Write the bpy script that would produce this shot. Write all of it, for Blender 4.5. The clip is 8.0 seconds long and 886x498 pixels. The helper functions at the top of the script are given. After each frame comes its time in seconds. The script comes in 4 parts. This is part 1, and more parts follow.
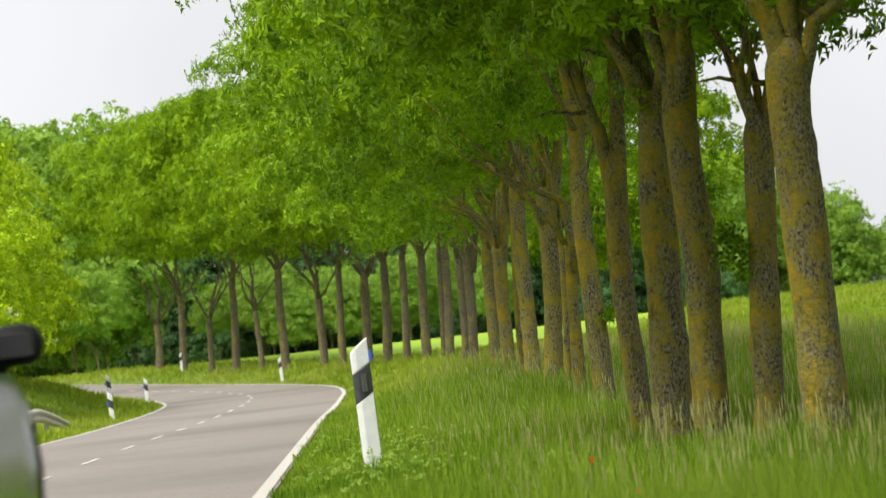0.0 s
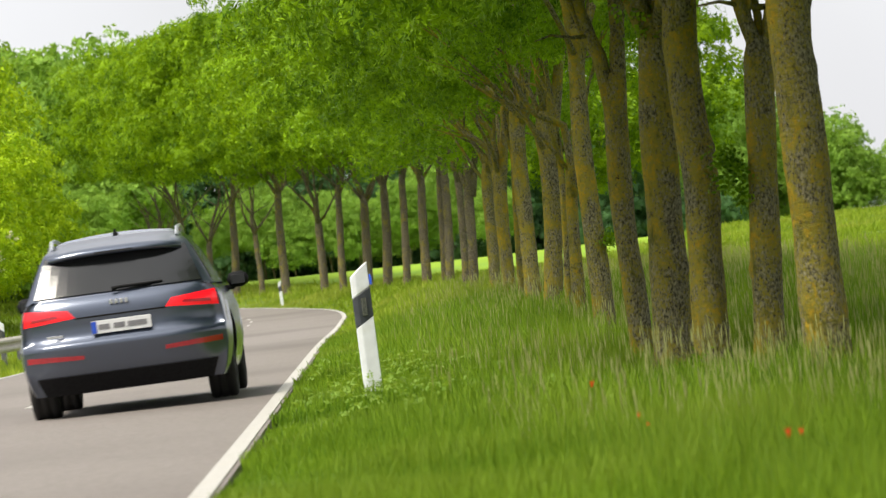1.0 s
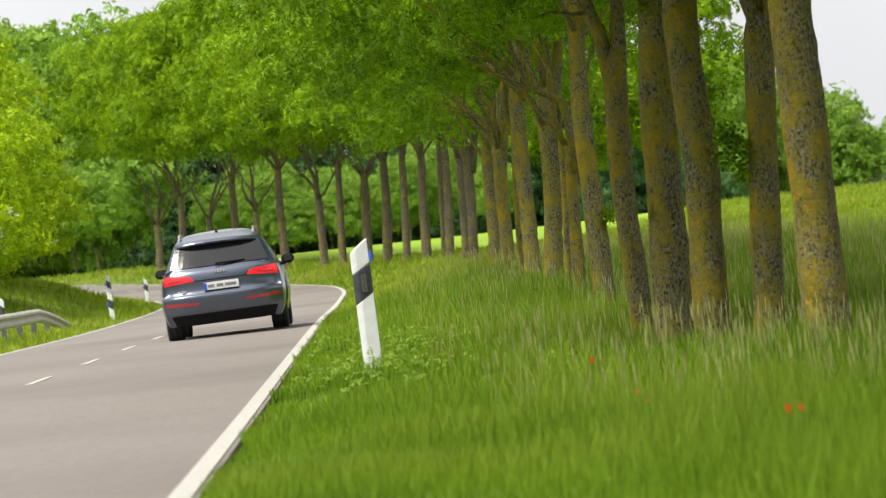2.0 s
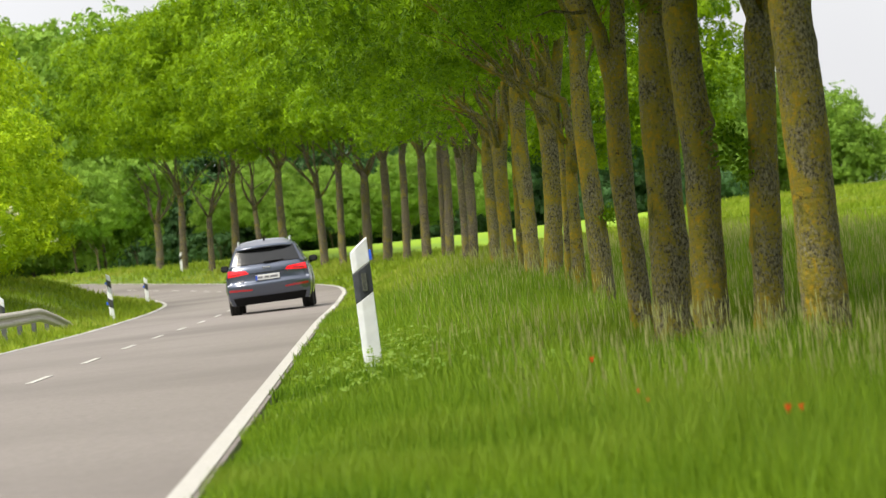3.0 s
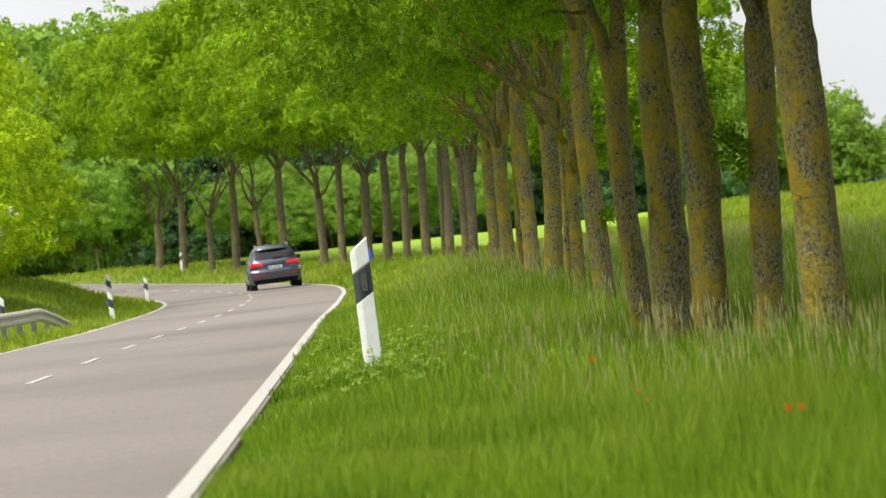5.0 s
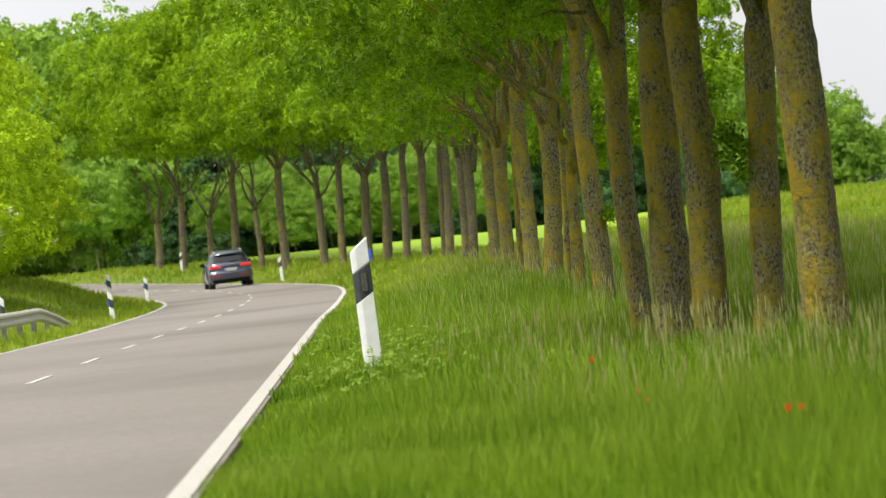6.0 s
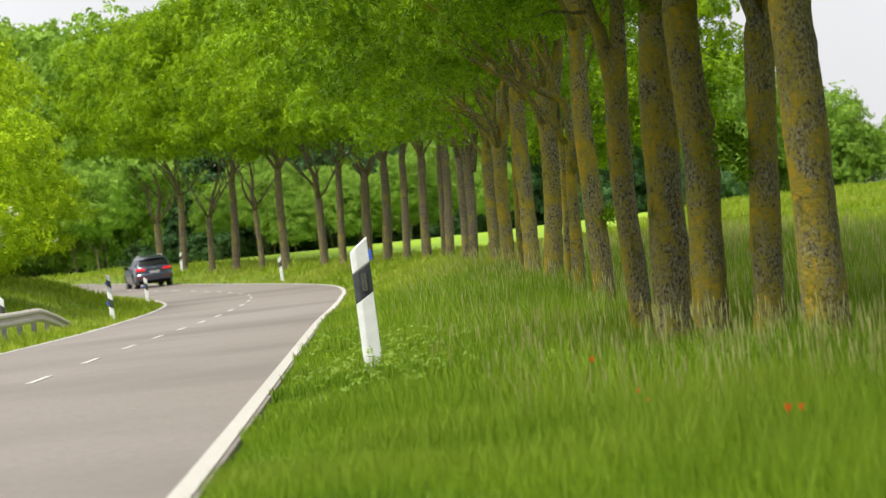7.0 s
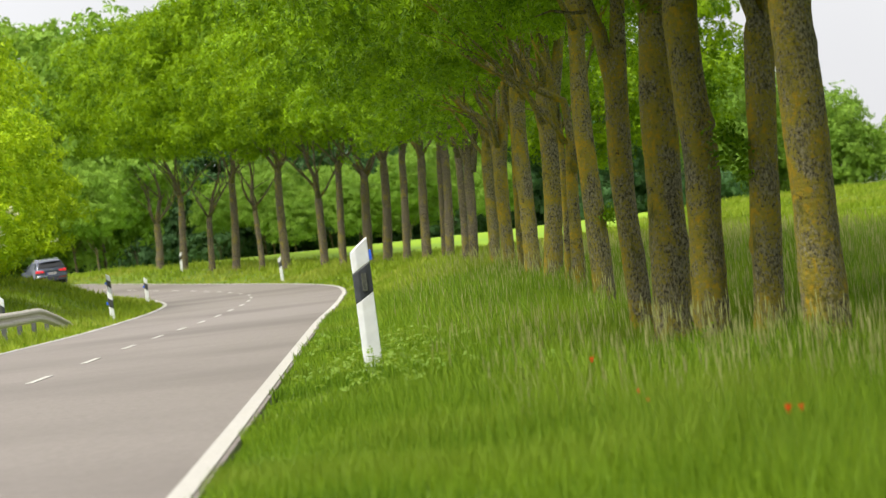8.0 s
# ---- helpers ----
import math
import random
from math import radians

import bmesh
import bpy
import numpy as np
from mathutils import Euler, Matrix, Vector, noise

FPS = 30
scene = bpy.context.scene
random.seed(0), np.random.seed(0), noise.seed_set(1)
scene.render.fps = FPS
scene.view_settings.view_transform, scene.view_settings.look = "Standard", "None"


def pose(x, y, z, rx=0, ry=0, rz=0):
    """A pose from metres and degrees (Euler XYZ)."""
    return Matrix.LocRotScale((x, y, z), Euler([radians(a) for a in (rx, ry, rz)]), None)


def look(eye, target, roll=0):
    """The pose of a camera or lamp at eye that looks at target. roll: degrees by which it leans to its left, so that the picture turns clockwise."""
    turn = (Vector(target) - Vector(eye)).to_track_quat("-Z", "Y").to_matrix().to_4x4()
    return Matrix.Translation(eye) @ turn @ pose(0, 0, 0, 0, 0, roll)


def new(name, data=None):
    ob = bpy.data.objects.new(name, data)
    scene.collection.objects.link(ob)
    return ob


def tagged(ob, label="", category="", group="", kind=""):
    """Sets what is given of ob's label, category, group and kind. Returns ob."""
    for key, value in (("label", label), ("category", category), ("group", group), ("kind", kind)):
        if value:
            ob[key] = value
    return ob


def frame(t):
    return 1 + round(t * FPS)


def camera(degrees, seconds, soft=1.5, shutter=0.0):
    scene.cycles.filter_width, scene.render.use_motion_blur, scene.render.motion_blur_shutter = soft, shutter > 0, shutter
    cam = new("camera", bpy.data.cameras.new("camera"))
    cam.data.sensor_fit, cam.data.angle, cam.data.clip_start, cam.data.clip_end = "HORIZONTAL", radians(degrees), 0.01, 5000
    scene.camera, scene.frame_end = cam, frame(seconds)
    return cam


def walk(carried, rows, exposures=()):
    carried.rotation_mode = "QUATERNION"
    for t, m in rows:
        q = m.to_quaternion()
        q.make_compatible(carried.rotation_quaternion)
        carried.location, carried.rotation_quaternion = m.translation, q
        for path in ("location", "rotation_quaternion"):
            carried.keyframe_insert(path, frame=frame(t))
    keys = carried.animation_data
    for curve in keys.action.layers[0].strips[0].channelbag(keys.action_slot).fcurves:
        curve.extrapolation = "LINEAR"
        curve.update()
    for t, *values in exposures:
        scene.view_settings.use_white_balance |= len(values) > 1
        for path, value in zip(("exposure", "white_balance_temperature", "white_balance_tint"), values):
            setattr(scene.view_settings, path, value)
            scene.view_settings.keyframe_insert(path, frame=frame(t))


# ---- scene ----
# Camera: a long lens on a low tripod beside a country road, leaning to its right, tilting down
# to the car that drives away.
LENS = 11.2
EYE = (0.0, 0.0, 0.894)
PER_DEGREE = math.degrees(math.atan(math.tan(radians(LENS / 2)) / 784))
cam = camera(LENS, 8.0, soft=1.3, shutter=0.4)
cam.data.dof.use_dof = True
cam.data.dof.focus_distance = 52.0
cam.data.dof.aperture_fstop = 7.0
HOME = look(EYE, (0.0, 100.0, 0.894 + 0.049), -6.5)


def tilted(up):
    """The home pose, tilted up by so many steps of the lens."""
    return HOME @ pose(0, 0, 0, up * PER_DEGREE, 0, 0)


walk(cam, [(0.0, tilted(178)), (0.25, tilted(134)), (0.5, tilted(95.5)), (0.75, tilted(66)), (1.0, tilted(43.5)),
           (1.25, tilted(26.5)), (1.5, tilted(14.5)), (1.75, tilted(6)), (2.1, tilted(1)), (2.5, tilted(0)),
           (4.0, tilted(0)), (8.0, tilted(0))])

# ---- light: a bright hazy sky with a veiled sun ----
SUN_UP, SUN_ROUND = 56.0, 226.0     # degrees above the horizon, degrees clockwise from ahead
world = bpy.data.worlds.new("sky")
scene.world = world
world.use_nodes = True
wn, wl = world.node_tree.nodes, world.node_tree.links
wn.clear()
sky = wn.new("ShaderNodeTexSky")
sky.sky_type = "NISHITA"
sky.sun_disc = False
sky.sun_elevation, sky.sun_rotation = radians(SUN_UP), radians(SUN_ROUND)
sky.air_density, sky.dust_density = 1.0, 3.0
geo = wn.new("ShaderNodeTexCoord")
sep = wn.new("ShaderNodeSeparateXYZ")
veil = wn.new("ShaderNodeValToRGB")          # the cloud veil is brighter overhead
veil.color_ramp.elements[0].position, veil.color_ramp.elements[0].color = 0.0, (0.715, 0.718, 0.74, 1)
veil.color_ramp.elements[1].position, veil.color_ramp.elements[1].color = 1.0, (1.25, 1.25, 1.27, 1)
puff = wn.new("ShaderNodeTexNoise")
puff.inputs["Scale"].default_value, puff.inputs["Detail"].default_value = 7.0, 4.0
puffs = wn.new("ShaderNodeMapRange")
puffs.inputs["To Min"].default_value, puffs.inputs["To Max"].default_value = 0.8, 1.2
haze = wn.new("ShaderNodeMix")
haze.data_type, haze.blend_type = "RGBA", "MULTIPLY"
haze.inputs[0].default_value = 1.0
both = wn.new("ShaderNodeMix")
both.data_type = "RGBA"
both.inputs[0].default_value = 0.9
thin = wn.new("ShaderNodeMix")
thin.data_type, thin.blend_type = "RGBA", "MULTIPLY"
thin.inputs[0].default_value = 1.0
thin.inputs[7].default_value = (0.1, 0.1, 0.1, 1)
back = wn.new("ShaderNodeBackground")
wout = wn.new("ShaderNodeOutputWorld")
wl.new(geo.outputs["Generated"], sep.inputs[0])
wl.new(sep.outputs["Z"], veil.inputs[0])
wl.new(geo.outputs["Generated"], puff.inputs["Vector"])
wl.new(puff.outputs["Fac"], puffs.inputs["Value"])
wl.new(veil.outputs[0], haze.inputs[6])
wl.new(puffs.outputs[0], haze.inputs[7])
wl.new(sky.outputs[0], thin.inputs[6])
wl.new(thin.outputs[2], both.inputs[6])
wl.new(haze.outputs[2], both.inputs[7])
wl.new(both.outputs[2], back.inputs["Color"])
back.inputs["Strength"].default_value = 1.0
wl.new(back.outputs[0], wout.inputs[0])

sun_data = bpy.data.lights.new("sun", "SUN")
sun_data.energy, sun_data.angle, sun_data.color = 5.0, radians(20), (1.0, 0.93, 0.80)
sun = new("sun", sun_data)
sa, se = radians(SUN_ROUND), radians(SUN_UP)
sun.matrix_world = look((math.sin(sa) * math.cos(se) * 60, math.cos(sa) * math.cos(se) * 60, math.sin(se) * 60), (0, 0, 0))
scene.view_settings.exposure = 0.3


# ---- materials ----
def material(name, dark, light, rough=0.7, metal=0.0, grain=20.0, bump=0.0, detail=5.0, patch=0.6, patch_color=None,
             patch_at=(0.5, 0.65), through_light=0.0, random_by="", coat=0.0, stretch=(1, 1, 1), spec=0.5, span=(0.3, 0.7), patch_detail=4.0):
    """Noise between two colours, a second, larger noise towards a third one, and fine relief."""
    m = bpy.data.materials.new(name)
    m.use_nodes = True
    n, l = m.node_tree.nodes, m.node_tree.links
    b = n["Principled BSDF"]
    out = n["Material Output"]
    at = n.new("ShaderNodeTexCoord")
    place = n.new("ShaderNodeMapping")
    place.inputs["Scale"].default_value = stretch
    l.new(at.outputs["Object"], place.inputs["Vector"])
    fine = n.new("ShaderNodeTexNoise")
    fine.inputs["Scale"].default_value, fine.inputs["Detail"].default_value = grain, detail
    l.new(place.outputs[0], fine.inputs["Vector"])
    ramp = n.new("ShaderNodeValToRGB")
    ramp.color_ramp.elements[0].position, ramp.color_ramp.elements[0].color = span[0], (*dark, 1)
    ramp.color_ramp.elements[1].position, ramp.color_ramp.elements[1].color = span[1], (*light, 1)
    l.new(fine.outputs["Fac"], ramp.inputs[0])
    color = ramp.outputs[0]
    if random_by:
        mix = n.new("ShaderNodeMix")
        mix.data_type, mix.blend_type = "RGBA", "MIX"
        mix.inputs[6].default_value, mix.inputs[7].default_value = (*dark, 1), (*light, 1)
        if random_by == "island":
            src = n.new("ShaderNodeNewGeometry").outputs["Random Per Island"]
        else:
            src = n.new("ShaderNodeObjectInfo").outputs["Random"]
        l.new(src, mix.inputs[0])
        half = n.new("ShaderNodeMix")
        half.data_type = "RGBA"
        half.inputs[0].default_value = 0.5
        l.new(color, half.inputs[6])
        l.new(mix.outputs[2], half.inputs[7])
        color = half.outputs[2]
    if patch_color:
        wide = n.new("ShaderNodeTexNoise")
        wide.inputs["Scale"].default_value, wide.inputs["Detail"].default_value = patch, patch_detail
        l.new(place.outputs[0], wide.inputs["Vector"])
        mask = n.new("ShaderNodeMapRange")
        mask.inputs["From Min"].default_value, mask.inputs["From Max"].default_value = patch_at
        l.new(wide.outputs["Fac"], mask.inputs["Value"])
        over = n.new("ShaderNodeMix")
        over.data_type = "RGBA"
        over.inputs[7].default_value = (*patch_color, 1)
        l.new(mask.outputs[0], over.inputs[0])
        l.new(color, over.inputs[6])
        color = over.outputs[2]
    l.new(color, b.inputs["Base Color"])
    b.inputs["Roughness"].default_value, b.inputs["Metallic"].default_value = rough, metal
    b.inputs["Specular IOR Level"].default_value = spec
    b.inputs["Coat Weight"].default_value, b.inputs["Coat Roughness"].default_value = coat, 0.04
    if bump:
        relief = n.new("ShaderNodeBump")
        relief.inputs["Strength"].default_value, relief.inputs["Distance"].default_value = 1.0, bump
        l.new(fine.outputs["Fac"], relief.inputs["Height"])
        l.new(relief.outputs[0], b.inputs["Normal"])
    if through_light:
        glow = n.new("ShaderNodeBsdfTranslucent")
        warm = n.new("ShaderNodeMix")
        warm.data_type, warm.blend_type = "RGBA", "MULTIPLY"
        warm.inputs[0].default_value = 1.0
        warm.inputs[7].default_value = (1.25, 1.15, 0.5, 1)
        l.new(color, warm.inputs[6])
        l.new(warm.outputs[2], glow.inputs["Color"])
        mix = n.new("ShaderNodeMixShader")
        mix.inputs[0].default_value = through_light
        l.new(b.outputs[0], mix.inputs[1])
        l.new(glow.outputs[0], mix.inputs[2])
        l.new(mix.outputs[0], out.inputs[0])
    return m


# patch_color paints soft bands of shade across the road into the asphalt
ASPHALT = material("asphalt", (0.145, 0.128, 0.116), (0.204, 0.182, 0.168), 0.75, grain=38, bump=0.004, patch=0.22,
                   patch_color=(0.124, 0.108, 0.098), patch_at=(0.44, 0.66), stretch=(0.6, 0.4, 1))
LINE = material("road_paint", (0.33, 0.32, 0.30), (0.47, 0.46, 0.43), 0.6, grain=30, bump=0.002, patch=3.5,
                patch_color=(0.42, 0.40, 0.36), patch_at=(0.56, 0.72))
SOIL = material("meadow_soil", (0.06, 0.11, 0.01), (0.12, 0.195, 0.018), 0.95, grain=3.0, bump=0.03, patch=0.25,
                patch_color=(0.13, 0.17, 0.035), patch_at=(0.4, 0.65), spec=0.1)
FIELD = material("far_crop", (0.17, 0.28, 0.015), (0.24, 0.35, 0.022), 0.95, grain=1.2, bump=0.05, patch=0.04,
                 patch_color=(0.16, 0.27, 0.03), patch_at=(0.45, 0.65), spec=0.1)
GRASS = material("grass_blades", (0.034, 0.098, 0.004), (0.23, 0.36, 0.024), 0.6, grain=0.55, through_light=0.36,
                 random_by="island", patch=0.35, patch_color=(0.19, 0.27, 0.03), patch_at=(0.48, 0.7), spec=0.12)
# brighter than GRASS: sunlight on the far meadow and bank put into the colour
MEADOW_LIT = material("lit_meadow_blades", (0.075, 0.145, 0.007), (0.29, 0.395, 0.032), 0.6, grain=0.3, through_light=0.36,
                  random_by="island", patch=0.12, patch_color=(0.30, 0.34, 0.06), patch_at=(0.48, 0.7), spec=0.12)
STRAW = material("grass_seed_heads", (0.22, 0.25, 0.08), (0.42, 0.42, 0.21), 0.8, grain=2.0, through_light=0.3,
                 random_by="island", spec=0.2)


def bark_material(name, lichen, pale):
    """Grey-brown bark in fine wrinkles, dark scars, and ochre lichen, thickest on the weather side."""
    m = bpy.data.materials.new(name)
    m.use_nodes = True
    n, l = m.node_tree.nodes, m.node_tree.links
    b = n["Principled BSDF"]
    b.inputs["Roughness"].default_value, b.inputs["Specular IOR Level"].default_value = 0.95, 0.1
    at, chance = n.new("ShaderNodeTexCoord"), n.new("ShaderNodeObjectInfo")
    shift = n.new("ShaderNodeVectorMath")
    shift.operation = "ADD"
    far = n.new("ShaderNodeMath")
    far.operation = "MULTIPLY"
    far.inputs[1].default_value = 40.0
    l.new(chance.outputs["Random"], far.inputs[0])
    l.new(at.outputs["Object"], shift.inputs[0])
    l.new(far.outputs[0], shift.inputs[1])

    def noise(scale, detail, rough, squash=(1, 1, 1), warp=0.0):
        place, tex = n.new("ShaderNodeMapping"), n.new("ShaderNodeTexNoise")
        place.inputs["Scale"].default_value = squash
        tex.inputs["Scale"].default_value, tex.inputs["Detail"].default_value = scale, detail
        tex.inputs["Roughness"].default_value, tex.inputs["Distortion"].default_value = rough, warp
        l.new(shift.outputs[0], place.inputs["Vector"])
        l.new(place.outputs[0], tex.inputs["Vector"])
        return tex.outputs["Fac"]

    def mask(value, low, high):
        r = n.new("ShaderNodeMapRange")
        r.inputs["From Min"].default_value, r.inputs["From Max"].default_value = low, high
        l.new(value, r.inputs["Value"])
        return r.outputs[0]

    def over(factor, under, color):
        mix = n.new("ShaderNodeMix")
        mix.data_type = "RGBA"
        mix.inputs[7].default_value = (*color, 1)
        l.new(factor, mix.inputs[0])
        l.new(under, mix.inputs[6])
        return mix.outputs[2]

    def math_node(kind, a, c):
        k = n.new("ShaderNodeMath")
        k.operation = kind
        for slot, v in zip(k.inputs, (a, c)):
            if isinstance(v, float):
                slot.default_value = v
            else:
                l.new(v, slot)
        return k.outputs[0]
    wrinkle = noise(55.0, 8.0, 0.7, (1, 1, 0.6))
    base = n.new("ShaderNodeValToRGB")
    base.color_ramp.elements[0].position, base.color_ramp.elements[0].color = 0.39, (0.030, 0.027, 0.018, 1)
    base.color_ramp.elements[1].position, base.color_ramp.elements[1].color = 0.63, (*pale, 1)
    l.new(wrinkle, base.inputs[0])
    # lichen: small specks gathered in larger patches
    side = n.new("ShaderNodeSeparateXYZ")
    l.new(n.new("ShaderNodeNewGeometry").outputs["Normal"], side.inputs[0])
    west = math_node("MULTIPLY", side.outputs["X"], -0.03)
    crowd = math_node("ADD", math_node("MULTIPLY", noise(4.0, 4.0, 0.6, (1, 1, 0.7), 0.6), 0.55), math_node("ADD", west, lichen))
    speck = math_node("ADD", math_node("MULTIPLY", noise(42.0, 7.0, 0.75), 0.7), crowd)
    color = over(mask(speck, 0.575, 0.665), base.outputs[0], (0.215, 0.185, 0.028))
    gold = math_node("ADD", math_node("MULTIPLY", noise(24.0, 6.0, 0.75), 0.7), crowd)
    color = over(mask(gold, 0.68, 0.75), color, (0.32, 0.215, 0.018))
    moss = math_node("ADD", noise(7.0, 6.0, 0.7, (1, 1, 0.5)), west)
    color = over(mask(moss, 0.58, 0.72), color, (0.085, 0.088, 0.018))
    color = over(mask(noise(6.0, 8.0, 0.78, (1, 1, 0.8), 0.8), 0.59, 0.67), color, (0.026, 0.024, 0.018))
    l.new(color, b.inputs["Base Color"])
    relief = n.new("ShaderNodeBump")
    relief.inputs["Strength"].default_value, relief.inputs["Distance"].default_value = 1.0, 0.02
    l.new(math_node("ADD", wrinkle, noise(14.0, 4.0, 0.6, (1, 1, 1.6))), relief.inputs["Height"])
    l.new(relief.outputs[0], b.inputs["Normal"])
    return m


BARK = bark_material("bark_with_lichen", 0.0, (0.275, 0.25, 0.155))
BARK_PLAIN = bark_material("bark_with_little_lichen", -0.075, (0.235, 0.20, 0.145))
LEAF_DEEP = material("deep_green_leaves", (0.032, 0.095, 0.002), (0.27, 0.45, 0.008), 0.5, grain=0.9, span=(0.38, 0.64), through_light=0.36,
                     random_by="island", spec=0.15)
# bright fresh green: sunlight on foliage and haze over far trees are in the colour
LEAF_FRESH_LIT = material("fresh_lit_leaves", (0.10, 0.21, 0.022), (0.28, 0.44, 0.07), 0.55, grain=0.6, span=(0.4, 0.62), through_light=0.38,
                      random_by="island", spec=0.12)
WEED = material("weed_leaves", (0.12, 0.23, 0.025), (0.26, 0.38, 0.075), 0.55, grain=2, through_light=0.4, random_by="island", spec=0.15)
LEAF = material("leaves", (0.032, 0.095, 0.002), (0.29, 0.46, 0.008), 0.55, grain=0.75, span=(0.4, 0.62), through_light=0.38,
                random_by="island", spec=0.12)
LEAF_LIGHT = material("young_leaves", (0.12, 0.25, 0.004), (0.46, 0.62, 0.018), 0.55, grain=0.7, span=(0.4, 0.62), through_light=0.38,
                      random_by="island", spec=0.12)
# the bluish tint puts the distant haze over the dark wood into its leaves
LEAF_DARK = material("hazed_wood_leaves", (0.028, 0.080, 0.030), (0.095, 0.19, 0.066), 0.6, grain=0.3, through_light=0.4,
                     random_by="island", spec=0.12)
BLOSSOM = material("blossom", (0.44, 0.46, 0.24), (0.58, 0.58, 0.34), 0.7, grain=4, through_light=0.3)
POPPY = material("poppy_petals", (0.75, 0.06, 0.015), (0.9, 0.11, 0.03), 0.5, grain=40, through_light=0.3)
POST_WHITE = material("white_plastic", (0.58, 0.60, 0.64), (0.70, 0.72, 0.75), 0.45, grain=9, bump=0.001, patch=4.0,
                      patch_color=(0.55, 0.56, 0.52), patch_at=(0.55, 0.75))
POST_BLACK = material("black_plastic", (0.022, 0.026, 0.032), (0.05, 0.055, 0.065), 0.5, grain=12)
REFLECT = material("reflector_glass", (0.03, 0.035, 0.035), (0.09, 0.09, 0.075), 0.2, grain=60, coat=0.6)
REFLECT_BLUE = material("blue_reflector", (0.01, 0.06, 0.55), (0.02, 0.12, 0.75), 0.3, grain=40, coat=0.5)
ZINC = material("galvanised_steel", (0.34, 0.315, 0.275), (0.48, 0.45, 0.395), 0.65, 0.2, grain=16, bump=0.001, patch=2.0,
                patch_color=(0.36, 0.33, 0.28), patch_at=(0.5, 0.7))
# darker copy of ZINC: the shade on the rail posts is put into the colour
STEEL_SHADED = material("shaded_steel", (0.07, 0.072, 0.075), (0.12, 0.122, 0.125), 0.7, 0.3, grain=16)
ROOF_TILE = material("roof_tiles", (0.11, 0.055, 0.05), (0.17, 0.085, 0.075), 0.8, grain=6, bump=0.02)
PLASTER = material("house_plaster", (0.62, 0.60, 0.55), (0.72, 0.70, 0.65), 0.9, grain=10, bump=0.004)


# ---- building helpers ----
def link(name, bm, mat, parent=None, label="", smooth=False):
    """Links a bmesh as one mesh object, under a thing or at top level."""
    me = bpy.data.meshes.new(name)
    bm.to_mesh(me)
    bm.free()
    return link_mesh(name, me, mat, parent, label, smooth)


def link_mesh(name, me, mat, parent=None, label="", smooth=False):
    if mat is not None:
        me.materials.append(mat)
    if smooth:
        me.polygons.foreach_set("use_smooth", np.ones(len(me.polygons), bool))
    ob = new(name, me)
    if parent is not None:
        ob.parent = parent
    if label:
        tagged(ob, label)
    return ob


def part(name, bm, mat, parent, label="", smooth=False):
    return link(name, bm, mat, parent, label, smooth)


def quick_mesh(name, verts, sides):
    """A mesh from an array of corners, that many in turn to a face."""
    verts = np.asarray(verts, np.float32).reshape(-1, 3)
    count = len(verts) // sides
    me = bpy.data.meshes.new(name)
    me.vertices.add(len(verts))
    me.vertices.foreach_set("co", verts.ravel())
    me.loops.add(len(verts))
    me.loops.foreach_set("vertex_index", np.arange(len(verts), dtype=np.int32))
    me.polygons.add(count)
    me.polygons.foreach_set("loop_start", np.arange(0, len(verts), sides, dtype=np.int32))
    me.update(calc_edges=True)
    return me


def box(bm, x, y, z, sx, sy, sz, bevel=0.0, m=None):
    got = bmesh.ops.create_cube(bm, size=1.0)["verts"]
    for v in got:
        v.co = Vector((x + v.co.x * sx, y + v.co.y * sy, z + v.co.z * sz))
    if bevel:
        edges = list({e for v in got for e in v.link_edges})
        made = bmesh.ops.bevel(bm, geom=edges, offset=bevel, segments=2, affect="EDGES", profile=0.5)
        got = list({v for f in made["faces"] for v in f.verts} | {v for v in got if v.is_valid})
    if m is not None:
        bmesh.ops.transform(bm, matrix=m, verts=got)
    return got


def tube(bm, points, radii, sides=9, cap=True, rough=0.0, rng=None):
    """A round bar through the points."""
    rings = []
    points = [Vector(p) for p in points]
    side = Vector((1, 0, 0))
    for i, p in enumerate(points):
        along = (points[min(i + 1, len(points) - 1)] - points[max(i - 1, 0)]).normalized()
        a = (side - along * side.dot(along))
        if a.length < 0.05:
            a = Vector((0, 1, 0)) - along * along.y
        a.normalize()
        side = a
        b = along.cross(a)
        ring = []
        for k in range(sides):
            w = 2 * math.pi * k / sides
            r = radii[i] * (1 + (rng.uniform(-rough, rough) if rng else 0))
            ring.append(bm.verts.new(p + (a * math.cos(w) + b * math.sin(w)) * r))
        rings.append(ring)
    for lo, hi in zip(rings, rings[1:]):
        for k in range(sides):
            bm.faces.new((lo[k], lo[(k + 1) % sides], hi[(k + 1) % sides], hi[k]))
    if cap:
        bm.faces.new(rings[0][::-1])
        bm.faces.new(rings[-1])
    return rings


def between(x, table):
    """A smooth curve through a table of (x, value)."""
    xs = np.array([p[0] for p in table], float)
    ys = np.array([p[1] for p in table], float)
    slope = np.gradient(ys, xs)
    x = np.clip(np.asarray(x, float), xs[0], xs[-1])
    i = np.clip(np.searchsorted(xs, x) - 1, 0, len(xs) - 2)
    w = xs[i + 1] - xs[i]
    t = (x - xs[i]) / w
    return ((1 + 2 * t) * (1 - t) ** 2 * ys[i] + t * (1 - t) ** 2 * w * slope[i]
            + t * t * (3 - 2 * t) * ys[i + 1] + t * t * (t - 1) * w * slope[i + 1])


